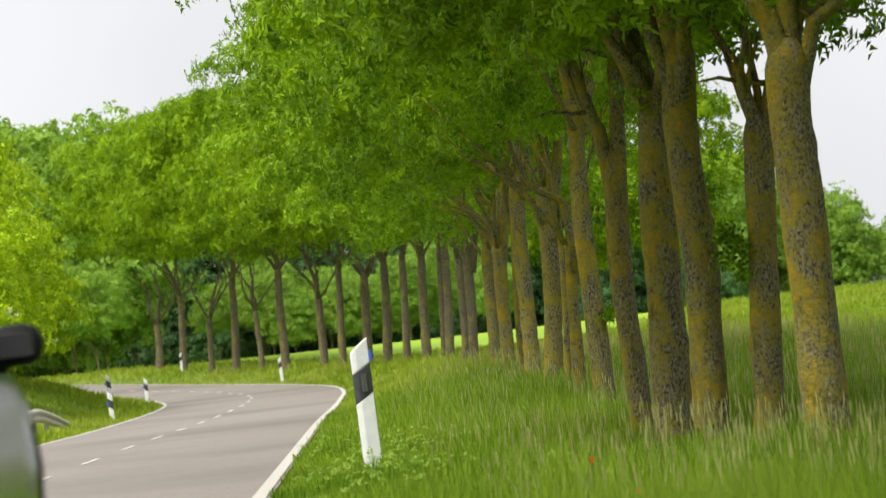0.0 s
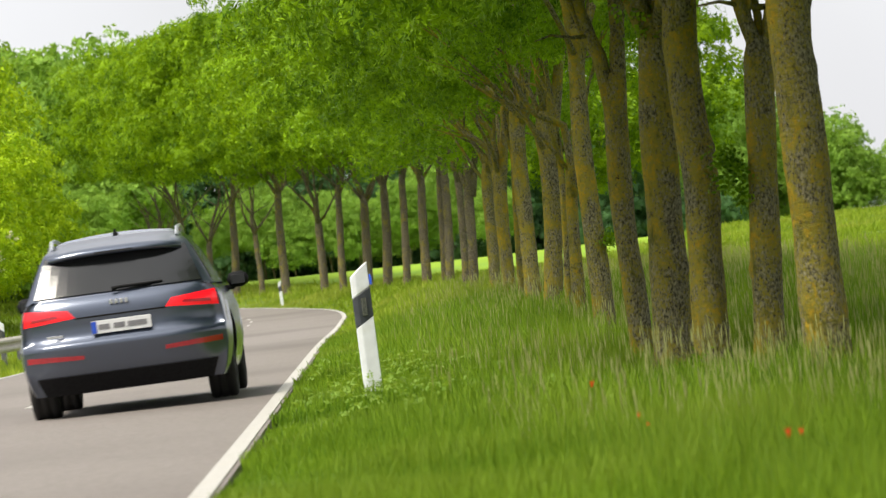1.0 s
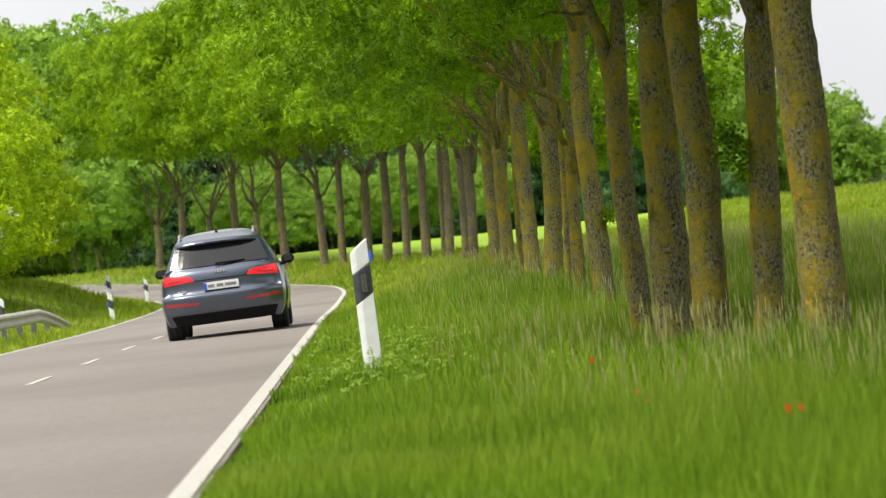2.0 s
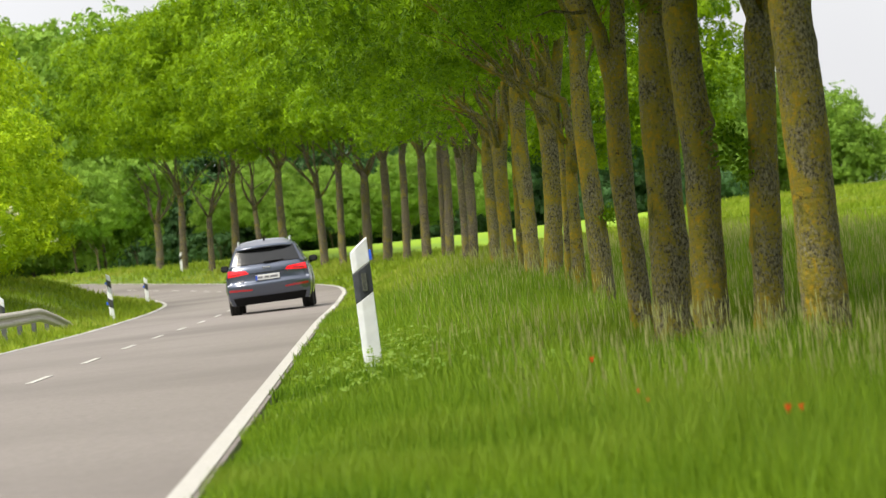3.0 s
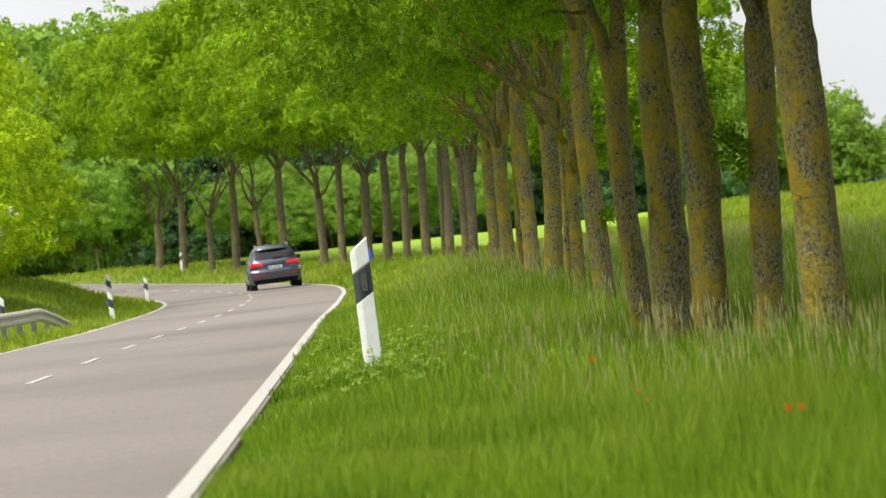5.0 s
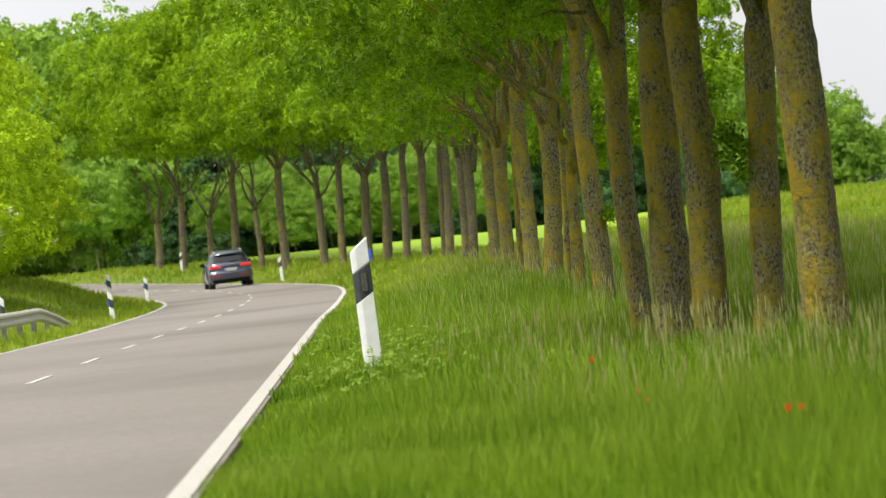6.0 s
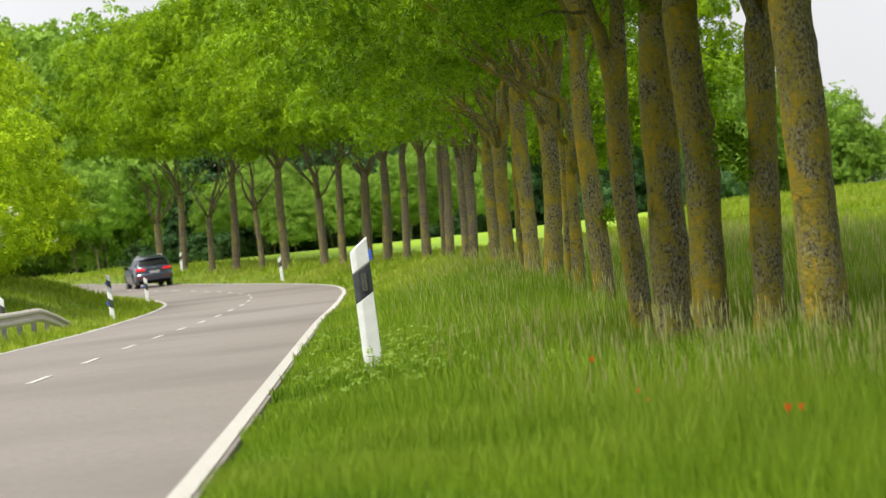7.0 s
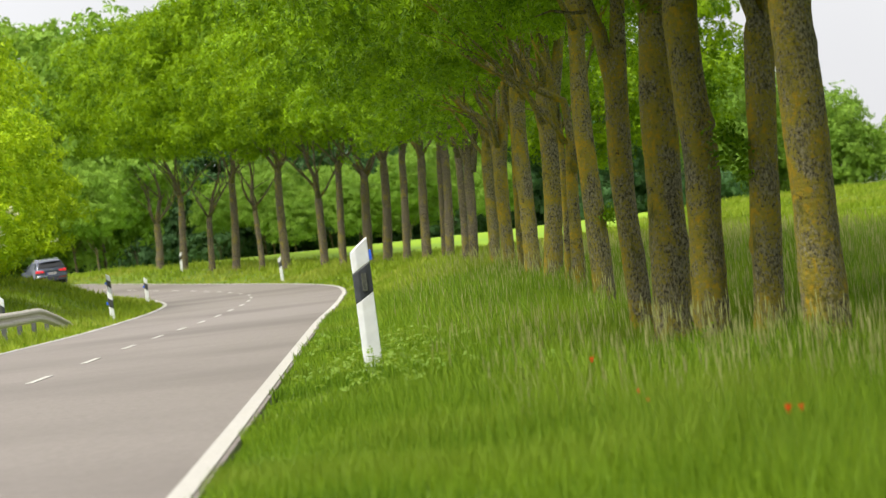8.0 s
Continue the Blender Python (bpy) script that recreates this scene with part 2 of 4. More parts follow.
# ---- the lie of the land: the road's middle and height, by the distance ahead ----
MIDDLE = [(-60, -3.12), (0, -3.65), (19, -3.94), (46.7, -4.41), (74.7, -4.89), (110, -5.37), (128.6, -5.69), (146.6, -6.40),
          (163.9, -7.75), (180, -9.3), (194, -10.9), (209, -13.2), (224, -16.1), (238.5, -19.6), (252, -23.4), (275, -31.0),
          (320, -49.0)]
HEIGHT = [(-60, 0), (60, 0), (105, 0.0), (130, 0.09), (150, 0.18), (172, 0.28), (194, 0.40), (209, 0.54), (224, 0.76),
          (238, 1.05), (252, 1.36), (270, 1.6), (300, 1.6), (340, 1.55), (420, 1.6)]
HALF = 2.75        # half the carriageway, to the middle of the edge line
CREST = 2.83        # to the asphalt's edge


def middle(y):
    return between(y, MIDDLE)


def lean_of(y):
    """How far the road runs sideways per metre ahead."""
    return (middle(np.asarray(y) + 0.5) - middle(np.asarray(y) - 0.5))


def road_z(y):
    return between(y, HEIGHT)


def ground_z(x, y):
    """The height of the meadow round the road."""
    x, y = np.asarray(x, float), np.asarray(y, float)
    d = (x - middle(y)) / np.sqrt(1 + lean_of(y) ** 2)
    z = road_z(y)
    right = np.clip((d - CREST) / 3.2, 0, 1)
    right = right * right * (3 - 2 * right)
    bank = between(y, [(-60, -0.2), (15, -0.2), (37, -0.17), (49, 0.03), (61, 0.2), (79, 0.34), (109, 0.42), (150, 0.38),
                       (200, 0.3), (260, 0.25), (420, 0.0)])
    fade = np.clip((40 - d) / 30, 0, 1)
    left = np.clip((-d - CREST - 0.3) / 4.6, 0, 1)
    left = left * left * (3 - 2 * left)
    mound = between(y, [(-60, 0.0), (70, 0.0), (103, 0.08), (116, 0.6), (130, 1.15), (165, 1.2), (190, 0.9), (230, 0.5), (260, 0.2), (420, 0.0)])
    z = z + right * bank * fade + left * mound
    z = z + 0.25 * np.clip((x - 3) / 14, 0, 1) * np.clip((y - 120) / 160, 0, 1)
    z = z + 0.03 * np.sin(x * 1.3 + y * 0.31) * np.cos(y * 0.53 - x * 0.4) * np.clip(np.abs(d) - CREST, 0, 1) * np.clip(2 - np.abs(d) / 10, 0, 1)
    return z - 0.06 * (np.abs(d) < CREST - 0.05)


def strip(name, d0, d1, y0, y1, lift, mat, step=1.0, thick=0.05, parent=None):
    """A solid band along the road, from d0 to d1 beside its middle."""
    count = max(2, int(round((y1 - y0) / step)) + 1)
    ys = np.linspace(y0, y1, count)
    cx, sl, zz = middle(ys), lean_of(ys), road_z(ys)
    norm = np.sqrt(1 + sl * sl)
    bm = bmesh.new()
    rows = []
    for i in range(count):
        row = []
        for d, down in ((d0, 0), (d1, 0), (d1, thick), (d0, thick)):
            row.append(bm.verts.new((cx[i] + d / norm[i], ys[i] - d * sl[i] / norm[i], zz[i] + lift - down)))
        rows.append(row)
    for a, b in zip(rows, rows[1:]):
        for k in range(4):
            bm.faces.new((a[k], a[(k + 1) % 4], b[(k + 1) % 4], b[k]))
    bm.faces.new(rows[0])
    bm.faces.new(rows[-1][::-1])
    bmesh.ops.recalc_face_normals(bm, faces=bm.faces)
    return link(name, bm, mat, parent)


def make_ground():
    """One sheet of meadow to the horizon, finer near the road."""
    xs = np.concatenate([np.linspace(-2500, -60, 14), np.arange(-55, -16, 2.5), np.arange(-15, 9, 0.4), np.arange(9, 60, 3.0),
                         np.linspace(62, 2500, 14)])
    ys = np.concatenate([np.linspace(-800, -20, 8), np.arange(-10, 300, 1.25), np.linspace(305, 420, 24), np.linspace(450, 3500, 16)])
    gx, gy = np.meshgrid(xs, ys)
    gz = ground_z(gx, gy)
    w, hh = len(xs), len(ys)
    verts = np.stack([gx, gy, gz], -1).reshape(-1, 3)
    i, j = np.meshgrid(np.arange(w - 1), np.arange(hh - 1))
    a = (j * w + i).ravel()
    faces = np.stack([a, a + 1, a + w + 1, a + w], -1)
    me = bpy.data.meshes.new("ground")
    me.from_pydata(verts.tolist(), [], faces.tolist())
    ob = link_mesh("ground", me, SOIL, smooth=True)
    tagged(ob, "green roadside meadow ground rolling to the horizon", "meadow", kind="structure")


make_ground()
road = strip("road", -CREST, CREST, -50, 318, 0.015, ASPHALT, 1.0, 0.12)
tagged(road, "pale worn grey asphalt country road curving left", "road", kind="structure")
for d0, d1 in ((HALF - 0.055, HALF + 0.05), (-HALF - 0.05, -HALF + 0.055)):
    tagged(strip("edge_line", d0, d1, -50, 318, 0.022, LINE, 1.0, 0.006, road), "worn white painted edge line")


def make_dashes():
    """Lane dashes of 3 m with gaps of 6 m."""
    ys = np.arange(-50, 318, 0.05)
    cx = middle(ys)
    way = np.concatenate([[0], np.cumsum(np.hypot(np.diff(cx), np.diff(ys)))])
    start = np.interp(46.7, ys, way)
    n = -10
    while True:
        s = start + n * 9.08
        n += 1
        if s < 0:
            continue
        if s + 3 > way[-1]:
            break
        strip("lane_dash", -0.042, 0.042, float(np.interp(s, way, ys)), float(np.interp(s + 3.1, way, ys)), 0.022, LINE, 0.5, 0.006, road)


make_dashes()


# ---- trees ----
def leaf_sprays(rng, centres, normals, leaflets=7, length=0.10, width=0.04, spread=0.17, sides=4):
    """Small sprays of pointed leaflets, one at each centre: an array of four-cornered leaflets."""
    n = len(centres)
    up = normals * 1.1 + rng.normal(size=(n, 3)) * 0.42       # leaves turn outward and to the light
    up[:, 2] += 0.45
    up /= np.linalg.norm(up, axis=1, keepdims=True)
    side = np.cross(up, rng.normal(size=(n, 3)))
    side /= np.linalg.norm(side, axis=1, keepdims=True)
    axis = np.cross(side, up)
    out = np.empty((n, leaflets, 4, 3))
    for k in range(leaflets):
        t = (k // 2 + 0.5) / (leaflets / 2)
        s = (1 if k % 2 else -1) * (0 if k == leaflets - 1 else 1)
        base = centres + axis * (spread * 1.6 * (t - 0.5))[..., None] if np.ndim(t) else centres + axis * (spread * 1.6 * (t - 0.5))
        way = axis * 0.55 + side * s * 0.85 + up * rng.uniform(-0.45, 0.35, (n, 1))
        way /= np.linalg.norm(way, axis=1, keepdims=True)
        across = np.cross(way, up + rng.normal(size=(n, 3)) * 0.35)
        across /= np.linalg.norm(across, axis=1, keepdims=True)
        size = rng.uniform(0.75, 1.2, (n, 1))
        out[:, k, 0] = base
        out[:, k, 1] = base + way * length * 0.5 * size + across * width * size
        out[:, k, 2] = base + way * length * size - up * length * 0.15
        out[:, k, 3] = base + way * length * 0.5 * size - across * width * size
    if sides == 3:                            # a plain pointed leaflet
        base, tip = out[:, :, 0], out[:, :, 2]
        half = (out[:, :, 1] - out[:, :, 3]) / 2
        return np.stack([base - half, tip, base + half], 2).reshape(-1, 3)
    return out.reshape(-1, 3)


def crown_mesh(name, seed, clumps, per, radius, low, high, clump_r, leaflets, length, width, spread, sides=3):
    """A crown of flat leaf clumps that keep apart from one another, so that dark gaps open between them."""
    rng = np.random.default_rng(seed)
    mid, half = (low + high) / 2, (high - low) / 2
    lobes = rng.uniform(0, 6.28, 3)
    spots = []
    while len(spots) < clumps:                 # of some tries, the one farthest from the rest
        p = rng.normal(size=(10, 3))
        p /= np.linalg.norm(p, axis=1, keepdims=True)
        p *= rng.uniform(0.25, 1.0, (10, 1)) ** 0.45
        a = np.arctan2(p[:, 1], p[:, 0])
        uneven = 1 + 0.35 * np.clip(-p[:, 2], 0, 1) + 0.16 * np.sin(2 * a + lobes[0]) + 0.12 * np.sin(3 * a + lobes[1] + 2 * p[:, 2])
        p = p * np.stack([radius * uneven, radius * uneven, np.full(10, half)], -1)
        if spots:
            gap = np.min(np.linalg.norm(p[:, None] - np.array(spots)[None], axis=2), axis=1)
            spots.append(p[np.argmax(gap)])
        else:
            spots.append(p[0])
    cs, ns = [], []
    for c in spots:
        r = clump_r * rng.uniform(0.6, 1.35)
        p = rng.normal(size=(per, 3))
        p /= np.linalg.norm(p, axis=1, keepdims=True)
        p *= (rng.uniform(0, 1, (per, 1)) ** 0.33) * r * np.array([1.25, 1.25, 0.6])
        out = c / np.array([radius, radius, half])
        p[:, 2] -= 0.22 * (p[:, 0] * out[0] + p[:, 1] * out[1]) + 0.15 * (p[:, 0] ** 2 + p[:, 1] ** 2) / r
        cs.append(c + (0, 0, mid) + p)
        ns.append(p / r + out * 0.3)
    return quick_mesh(name, leaf_sprays(rng, np.concatenate(cs), np.concatenate(ns), leaflets, length, width, spread, sides), sides)


NEAR_CROWNS = [crown_mesh("crown", 11 + k, 125, 60, 3.3, 3.7, 10.4, 0.62, 9, 0.092, 0.026, 0.17) for k in range(3)]
FAR_CROWNS = [crown_mesh("crown", 31 + k, 120, 58, 4.0, 5.6, 12.4, 0.85, 7, 0.16, 0.045, 0.28) for k in range(3)]
HEDGE_CROWNS = [crown_mesh("crown", 51 + k, 130, 46, 3.4, 0.6, 7.2, 0.72, 7, 0.145, 0.042, 0.24) for k in range(2)]
LOW_CROWNS = [crown_mesh("crown", 81 + k, 40, 26, 3.2, 0.2, 3.4, 0.9, 6, 0.32, 0.10, 0.42) for k in range(2)]
WOOD_CROWNS = [crown_mesh("crown", 61 + k, 80, 30, 4.2, 1.2, 13.0, 1.3, 6, 0.33, 0.11, 0.5) for k in range(3)]
for me in NEAR_CROWNS:
    me.materials.append(LEAF_DEEP)
for me in FAR_CROWNS:
    me.materials.append(LEAF)
for me in HEDGE_CROWNS:
    me.materials.append(LEAF_LIGHT)
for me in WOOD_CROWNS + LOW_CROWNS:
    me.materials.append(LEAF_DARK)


def trunk_bmesh(rng, dia, tall, lean, sides=20, path=None, top=0.8, narrow=0.25):
    """A tapered trunk with a flared foot, slight bends, swellings and knots, leaning by some degrees to +x."""
    bm = bmesh.new()
    steps = 30
    pts, rad = [], []
    bend = [rng.uniform(-0.035, 0.035) for _ in range(4)]
    for i in range(steps + 1):
        t = i / steps
        z = -0.25 + t * (tall + 0.25)
        x = math.tan(radians(lean)) * z + bend[0] * math.sin(t * 5 + bend[1] * 60)
        y = bend[2] * math.sin(t * 4 + bend[3] * 60)
        if path:
            x = float(between(z, path)) + 0.2 * bend[0] * math.sin(t * 9)
        pts.append((x, y, z))
        flare = 0.38 * math.exp(-max(0, z + 0.05) / 0.16)
        rad.append(dia / 2 * (1 - (1 - top) * t - narrow * max(0.0, (t - 0.9) / 0.1) + flare) * (1 + 0.03 * math.sin(t * 17 + bend[0] * 90) + rng.uniform(-0.015, 0.015)))
    if not narrow:                               # the fork closes over the top
        rad[-2:] = [rad[-2] * 0.85, rad[-1] * 0.5]
    rings = tube(bm, pts, rad, sides, rough=0.02, rng=rng)
    for k in range(rng.randint(5, 9)):           # knots and swellings where twigs broke off
        a, z, size = rng.uniform(0, 6.28), rng.uniform(0.3, tall), rng.uniform(0.35, 0.9) * dia * 0.45
        i = min(steps, max(0, int((z + 0.25) / (tall + 0.25) * steps)))
        centre = Vector(pts[i])
        knot = centre + Vector((math.cos(a), math.sin(a), 0)) * rad[i]
        for ring in rings:
            for v in ring:
                push = 0.20 * size * math.exp(-((v.co - knot).length / size) ** 2 * 2.2)
                if push > 0.0005:
                    way = Vector((v.co.x - centre.x, v.co.y - centre.y, 0))
                    v.co += way.normalized() * push
    return bm, Vector(pts[-1]), rad[-1]


def limb_bmesh(rng, start, way, reach, radius, rise=0.6):
    """One limb that bends upward and splits into twigs."""
    bm = bmesh.new()
    pts = [Vector(start)]
    d = Vector(way).normalized()
    for i in range(6):
        d = (d + Vector((rng.uniform(-0.3, 0.3), rng.uniform(-0.3, 0.3), rise * 0.16 + rng.uniform(-0.12, 0.12)))).normalized()
        pts.append(pts[-1] + d * reach / 6)
    tube(bm, pts, [radius * (1 - 0.13 * i) for i in range(7)], 8, rough=0.04, rng=rng)
    for k in range(2, 6):
        if rng.random() < 0.85:
            w = (d + Vector((rng.uniform(-1, 1), rng.uniform(-1, 1), rng.uniform(-0.5, 0.7)))).normalized()
            q = [pts[k], pts[k] + w * reach * 0.2 + Vector((0, 0, 0.05)), pts[k] + w * reach * 0.42 + Vector((0, 0, 0.02))]
            tube(bm, q, [radius * 0.38, radius * 0.25, radius * 0.1], 5)
    return bm


def tree(x, y, dia, fork, lean, crown, scale, seed, label, limbs=4, group="avenue trees", lift=0.0, out=0.45, path=None, reach=0, shift=0.0, top_share=0.8, arms=()):
    """A roadside tree: trunk, limbs that fork from it, and a crown of leaves."""
    rng = random.Random(seed)
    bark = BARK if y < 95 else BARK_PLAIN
    base = new("tree")
    base.location = (x, y, float(ground_z(x, y)))
    tagged(base, label, "tree", group)
    bm, top, r = trunk_bmesh(rng, dia, fork, lean, path=path, top=top_share, narrow=0.0 if arms else 0.25)
    part("trunk", bm, bark, base, smooth=True)
    turn = rng.uniform(0, 6.3)
    for k in range(limbs):
        a = turn + 6.283 * k / limbs + rng.uniform(-0.5, 0.5)
        o = out * rng.uniform(0.5, 1.5)
        start = top - Vector((0, 0, rng.uniform(0.1, 0.32)))
        bm = limb_bmesh(rng, start, (math.cos(a) * o, math.sin(a) * o, 1.0), rng.uniform(2.4, 4.0), r * rng.uniform(0.5, 0.85))
        part("limb", bm, bark, base, smooth=True)
    bm = limb_bmesh(rng, top - Vector((0, 0, 0.4)), (rng.uniform(-0.1, 0.1), rng.uniform(-0.1, 0.1), 1.0), 3.4, r * (0.72 if arms else 1.25))
    part("limb", bm, bark, base, smooth=True)
    for k in range(reach):                       # bare limbs that reach out over the verge
        start = Vector((top.x * 0.8, 0, fork * rng.uniform(0.72, 1.0)))
        bm = limb_bmesh(rng, start, (rng.uniform(-1.0, 0.2), rng.uniform(-0.9, 0.6), rng.uniform(0.2, 0.9)), rng.uniform(1.8, 3.2), rng.uniform(0.03, 0.055), 0.9)
        part("limb", bm, bark, base, smooth=True)
    for way, thick, thin in arms:                # limbs with a bend of their own
        bm = bmesh.new()
        pts, last = [], 0.0
        for px, pz in way:
            pts.append(Vector((px, last, pz)))
            last += rng.uniform(-0.06, 0.02)
        pts[0].z -= 0.4
        fine = []
        for a, b in zip(pts, pts[1:]):
            fine += [a, a.lerp(b, 0.5) + Vector((rng.uniform(-0.012, 0.012), 0, rng.uniform(-0.012, 0.012)))]
        fine.append(pts[-1])
        n = len(fine) - 1
        tube(bm, fine, [thick + (thin - thick) * k / n for k in range(n + 1)], 9, rough=0.05, rng=rng)
        for k in range(n // 2, n + 1):
            w = Vector((rng.uniform(-0.8, 0.4), rng.uniform(-0.6, 0.6), rng.uniform(-0.1, 0.9))).normalized()
            q = [fine[k], fine[k] + w * 0.2, fine[k] + w * 0.42 + Vector((0, 0, 0.04)), fine[k] + w * 0.6]
            tube(bm, q, [thin * 0.6, thin * 0.45, thin * 0.3, thin * 0.15], 5)
        part("limb", bm, bark, base, smooth=True)
    if crown is not None:
        c = new("crown", crown)
        c.parent = base
        c.matrix_basis = pose(top.x * 1.2 + shift, 0, lift, 0, 0, rng.uniform(0, 360)) @ Matrix.Diagonal((scale * rng.uniform(0.92, 1.1), scale, scale * rng.uniform(0.94, 1.06), 1))
    return base


OLD = "avenue tree with a lichen-covered grey-brown trunk and fresh green leaves"
# beside and ahead, trunk width, fork height, taper, how the trunk bends (height, shift to the right), limbs (shift, height)
NEAR_ROW = [
    (2.74, 33.0, 0.342, 3.11, 0.93, [(0, 0), (0.2, -0.002), (1.2, -0.011), (2.03, -0.016), (2.66, -0.017), (3.11, 0.01)],
     [([(-0.0, 2.99), (-0.08, 3.18), (-0.17, 3.38), (-0.18, 3.63)], 0.099, 0.062), ([(0.02, 2.98), (0.22, 3.21), (0.47, 3.39)], 0.074, 0.041), ([(0.0, 3.03), (0.03, 3.32), (0.03, 3.65)], 0.107, 0.074)]),
    (2.51, 36.0, 0.255, 2.67, 0.91, [(0, 0), (0.15, 0.011), (1.19, 0.083), (2.09, 0.147), (2.67, 0.182)],
     [([(0.16, 2.49), (0.15, 2.68), (0.11, 2.86), (0.08, 3.09)], 0.068, 0.045), ([(0.18, 2.49), (0.3, 2.75), (0.37, 3.01)], 0.077, 0.054)]),
    (2.08, 36.3, 0.280, 3.02, 1.00, [(0, 0), (1.24, 0.043), (1.5, 0.057), (2.17, 0.03), (2.84, 0.026), (3.02, 0.024)],
     []),
    (1.85, 38.0, 0.338, 3.12, 0.84, [(0, 0), (0.17, 0.007), (0.45, 0.018), (1.54, 0.072), (2.24, 0.089), (2.93, 0.146), (3.12, 0.158)],
     []),
    (1.69, 40.5, 0.199, 2.66, 1.11, [(0, 0), (0.45, 0.002), (1.61, -0.018), (2.35, 0.006), (2.66, 0.02)],
     [([(-0.01, 2.59), (-0.08, 2.83), (-0.14, 3.01), (-0.2, 3.22), (-0.26, 3.48)], 0.071, 0.041), ([(0.03, 2.58), (0.09, 2.88), (0.11, 3.19), (0.12, 3.49)], 0.081, 0.056)]),
    (1.68, 49.0, 0.256, 3.44, 0.67, [(0, 0), (0.18, -0.0), (0.98, -0.001), (1.6, -0.011), (2.22, -0.024), (2.83, -0.0), (3.44, 0.027)],
     [([(-0.02, 3.17), (0.15, 3.37), (0.27, 3.66)], 0.061, 0.043), ([(0.0, 3.32), (-0.03, 3.7), (-0.09, 4.01)], 0.067, 0.043), ([(0.45, 3.03), (0.27, 3.12), (0.05, 3.06)], 0.015, 0.009)]),
    (1.57, 54.0, 0.171, 2.02, 0.75, [(0, 0), (0.91, 0.034), (1.58, 0.06), (2.02, 0.097)],
     [([(0.09, 1.95), (0.08, 2.23), (0.06, 2.41), (-0.08, 2.49), (-0.25, 2.57), (-0.36, 2.72), (-0.46, 2.97), (-0.51, 3.21), (-0.59, 3.43)], 0.054, 0.024), ([(-0.21, 2.55), (-0.41, 2.64), (-0.63, 2.78), (-0.88, 2.95), (-1.07, 3.11)], 0.034, 0.017)]),
    (1.54, 57.5, 0.086, 2.32, 0.92, [(0, 0), (0.88, 0.049), (1.6, 0.091), (2.32, 0.122)],
     []),
    (1.43, 61.0, 0.243, 2.75, 1.12, [(0, 0), (0.84, 0.087), (1.6, 0.151), (2.37, 0.173), (2.75, 0.186)],
     [([(0.12, 2.1), (0.04, 2.46), (-0.09, 2.66), (-0.37, 2.89), (-0.57, 3.14)], 0.053, 0.023), ([(0.26, 2.35), (0.26, 2.97), (0.19, 3.36), (0.03, 3.69)], 0.084, 0.046), ([(0.2, 2.44), (0.37, 2.96), (0.47, 3.48)], 0.092, 0.061)]),
    (1.34, 69.5, 0.242, 3.22, 1.00, [(0, 0), (0.86, 0.017), (1.74, 0.012), (2.61, 0.037), (3.22, 0.084)],
     []),
    (1.22, 73.0, 0.127, 2.71, 0.86, [(0, 0), (0.15, 0.008), (0.89, 0.045), (1.8, 0.094), (2.71, 0.134)],
     []),
    (1.12, 79.0, 0.221, 2.39, 1.11, [(0, 0), (0.25, 0.004), (0.9, 0.012), (1.89, 0.026), (2.39, 0.038)],
     [([(0.02, 2.24), (-0.06, 2.65), (-0.26, 2.87), (-0.49, 3.0), (-0.71, 3.27)], 0.069, 0.03), ([(0.08, 2.38), (0.0, 2.99), (-0.26, 3.32), (-0.48, 3.54)], 0.059, 0.03), ([(0.06, 2.27), (0.23, 2.96), (0.27, 3.56)], 0.089, 0.059)]),
    (0.99, 89.0, 0.227, 2.62, 0.98, [(0, 0), (0.17, 0.008), (0.9, 0.04), (2.01, 0.061), (2.62, 0.102)],
     []),
    (0.71, 107.0, 0.213, 2.98, 1.12, [(0, 0), (0.17, 0.008), (0.98, 0.046), (2.32, 0.104), (2.98, 0.153)],
     [([(0.18, 2.64), (0.35, 3.16), (0.63, 3.54)], 0.094, 0.054), ([(0.11, 2.69), (-0.08, 3.15), (-0.35, 3.51)], 0.08, 0.04)]),
    (0.57, 117.0, 0.189, 3.16, 1.00, [(0, 0), (0.23, 0.009), (1.03, 0.042), (2.5, 0.092), (3.16, 0.108)],
     [])]
# beside and ahead, trunk width, fork height, lean to the right in degrees
FAR_ROW = [
    (0.20, 136.0, 0.285, 4.0, 2.9), (-0.01, 143.0, 0.20, 4.0, 4.0), (-0.59, 154.0, 0.34, 3.8, 3.2), (-1.31, 162.0, 0.30, 4.2, 3.2),
    (-2.07, 168.0, 0.37, 4.0, 3.6), (-2.95, 177.0, 0.39, 3.7, 3.2), (-4.20, 190.0, 0.33, 4.5, 2.2), (-5.21, 198.0, 0.39, 3.4, 0.6),
    (-7.39, 211.0, 0.42, 4.8, 1.6), (-8.84, 219.5, 0.30, 3.2, 0.4), (-10.4, 227.0, 0.425, 4.8, 3.1), (-12.0, 234.0, 0.35, 2.9, 3.0),
    (-13.9, 243.0, 0.42, 4.2, 2.3), (-15.9, 254.0, 0.46, 2.8, 2.0)]


# shoots by tree: shift to the right, height, spread
SHOOTS = {1: [(-0.12, 1.52, 0.07), (-0.16, 1.68, 0.05)], 2: [(-0.05, 0.12, 0.10)], 5: [(0.16, 1.1, 0.04)], 3: [(-0.02, 3.0, 0.12)]}


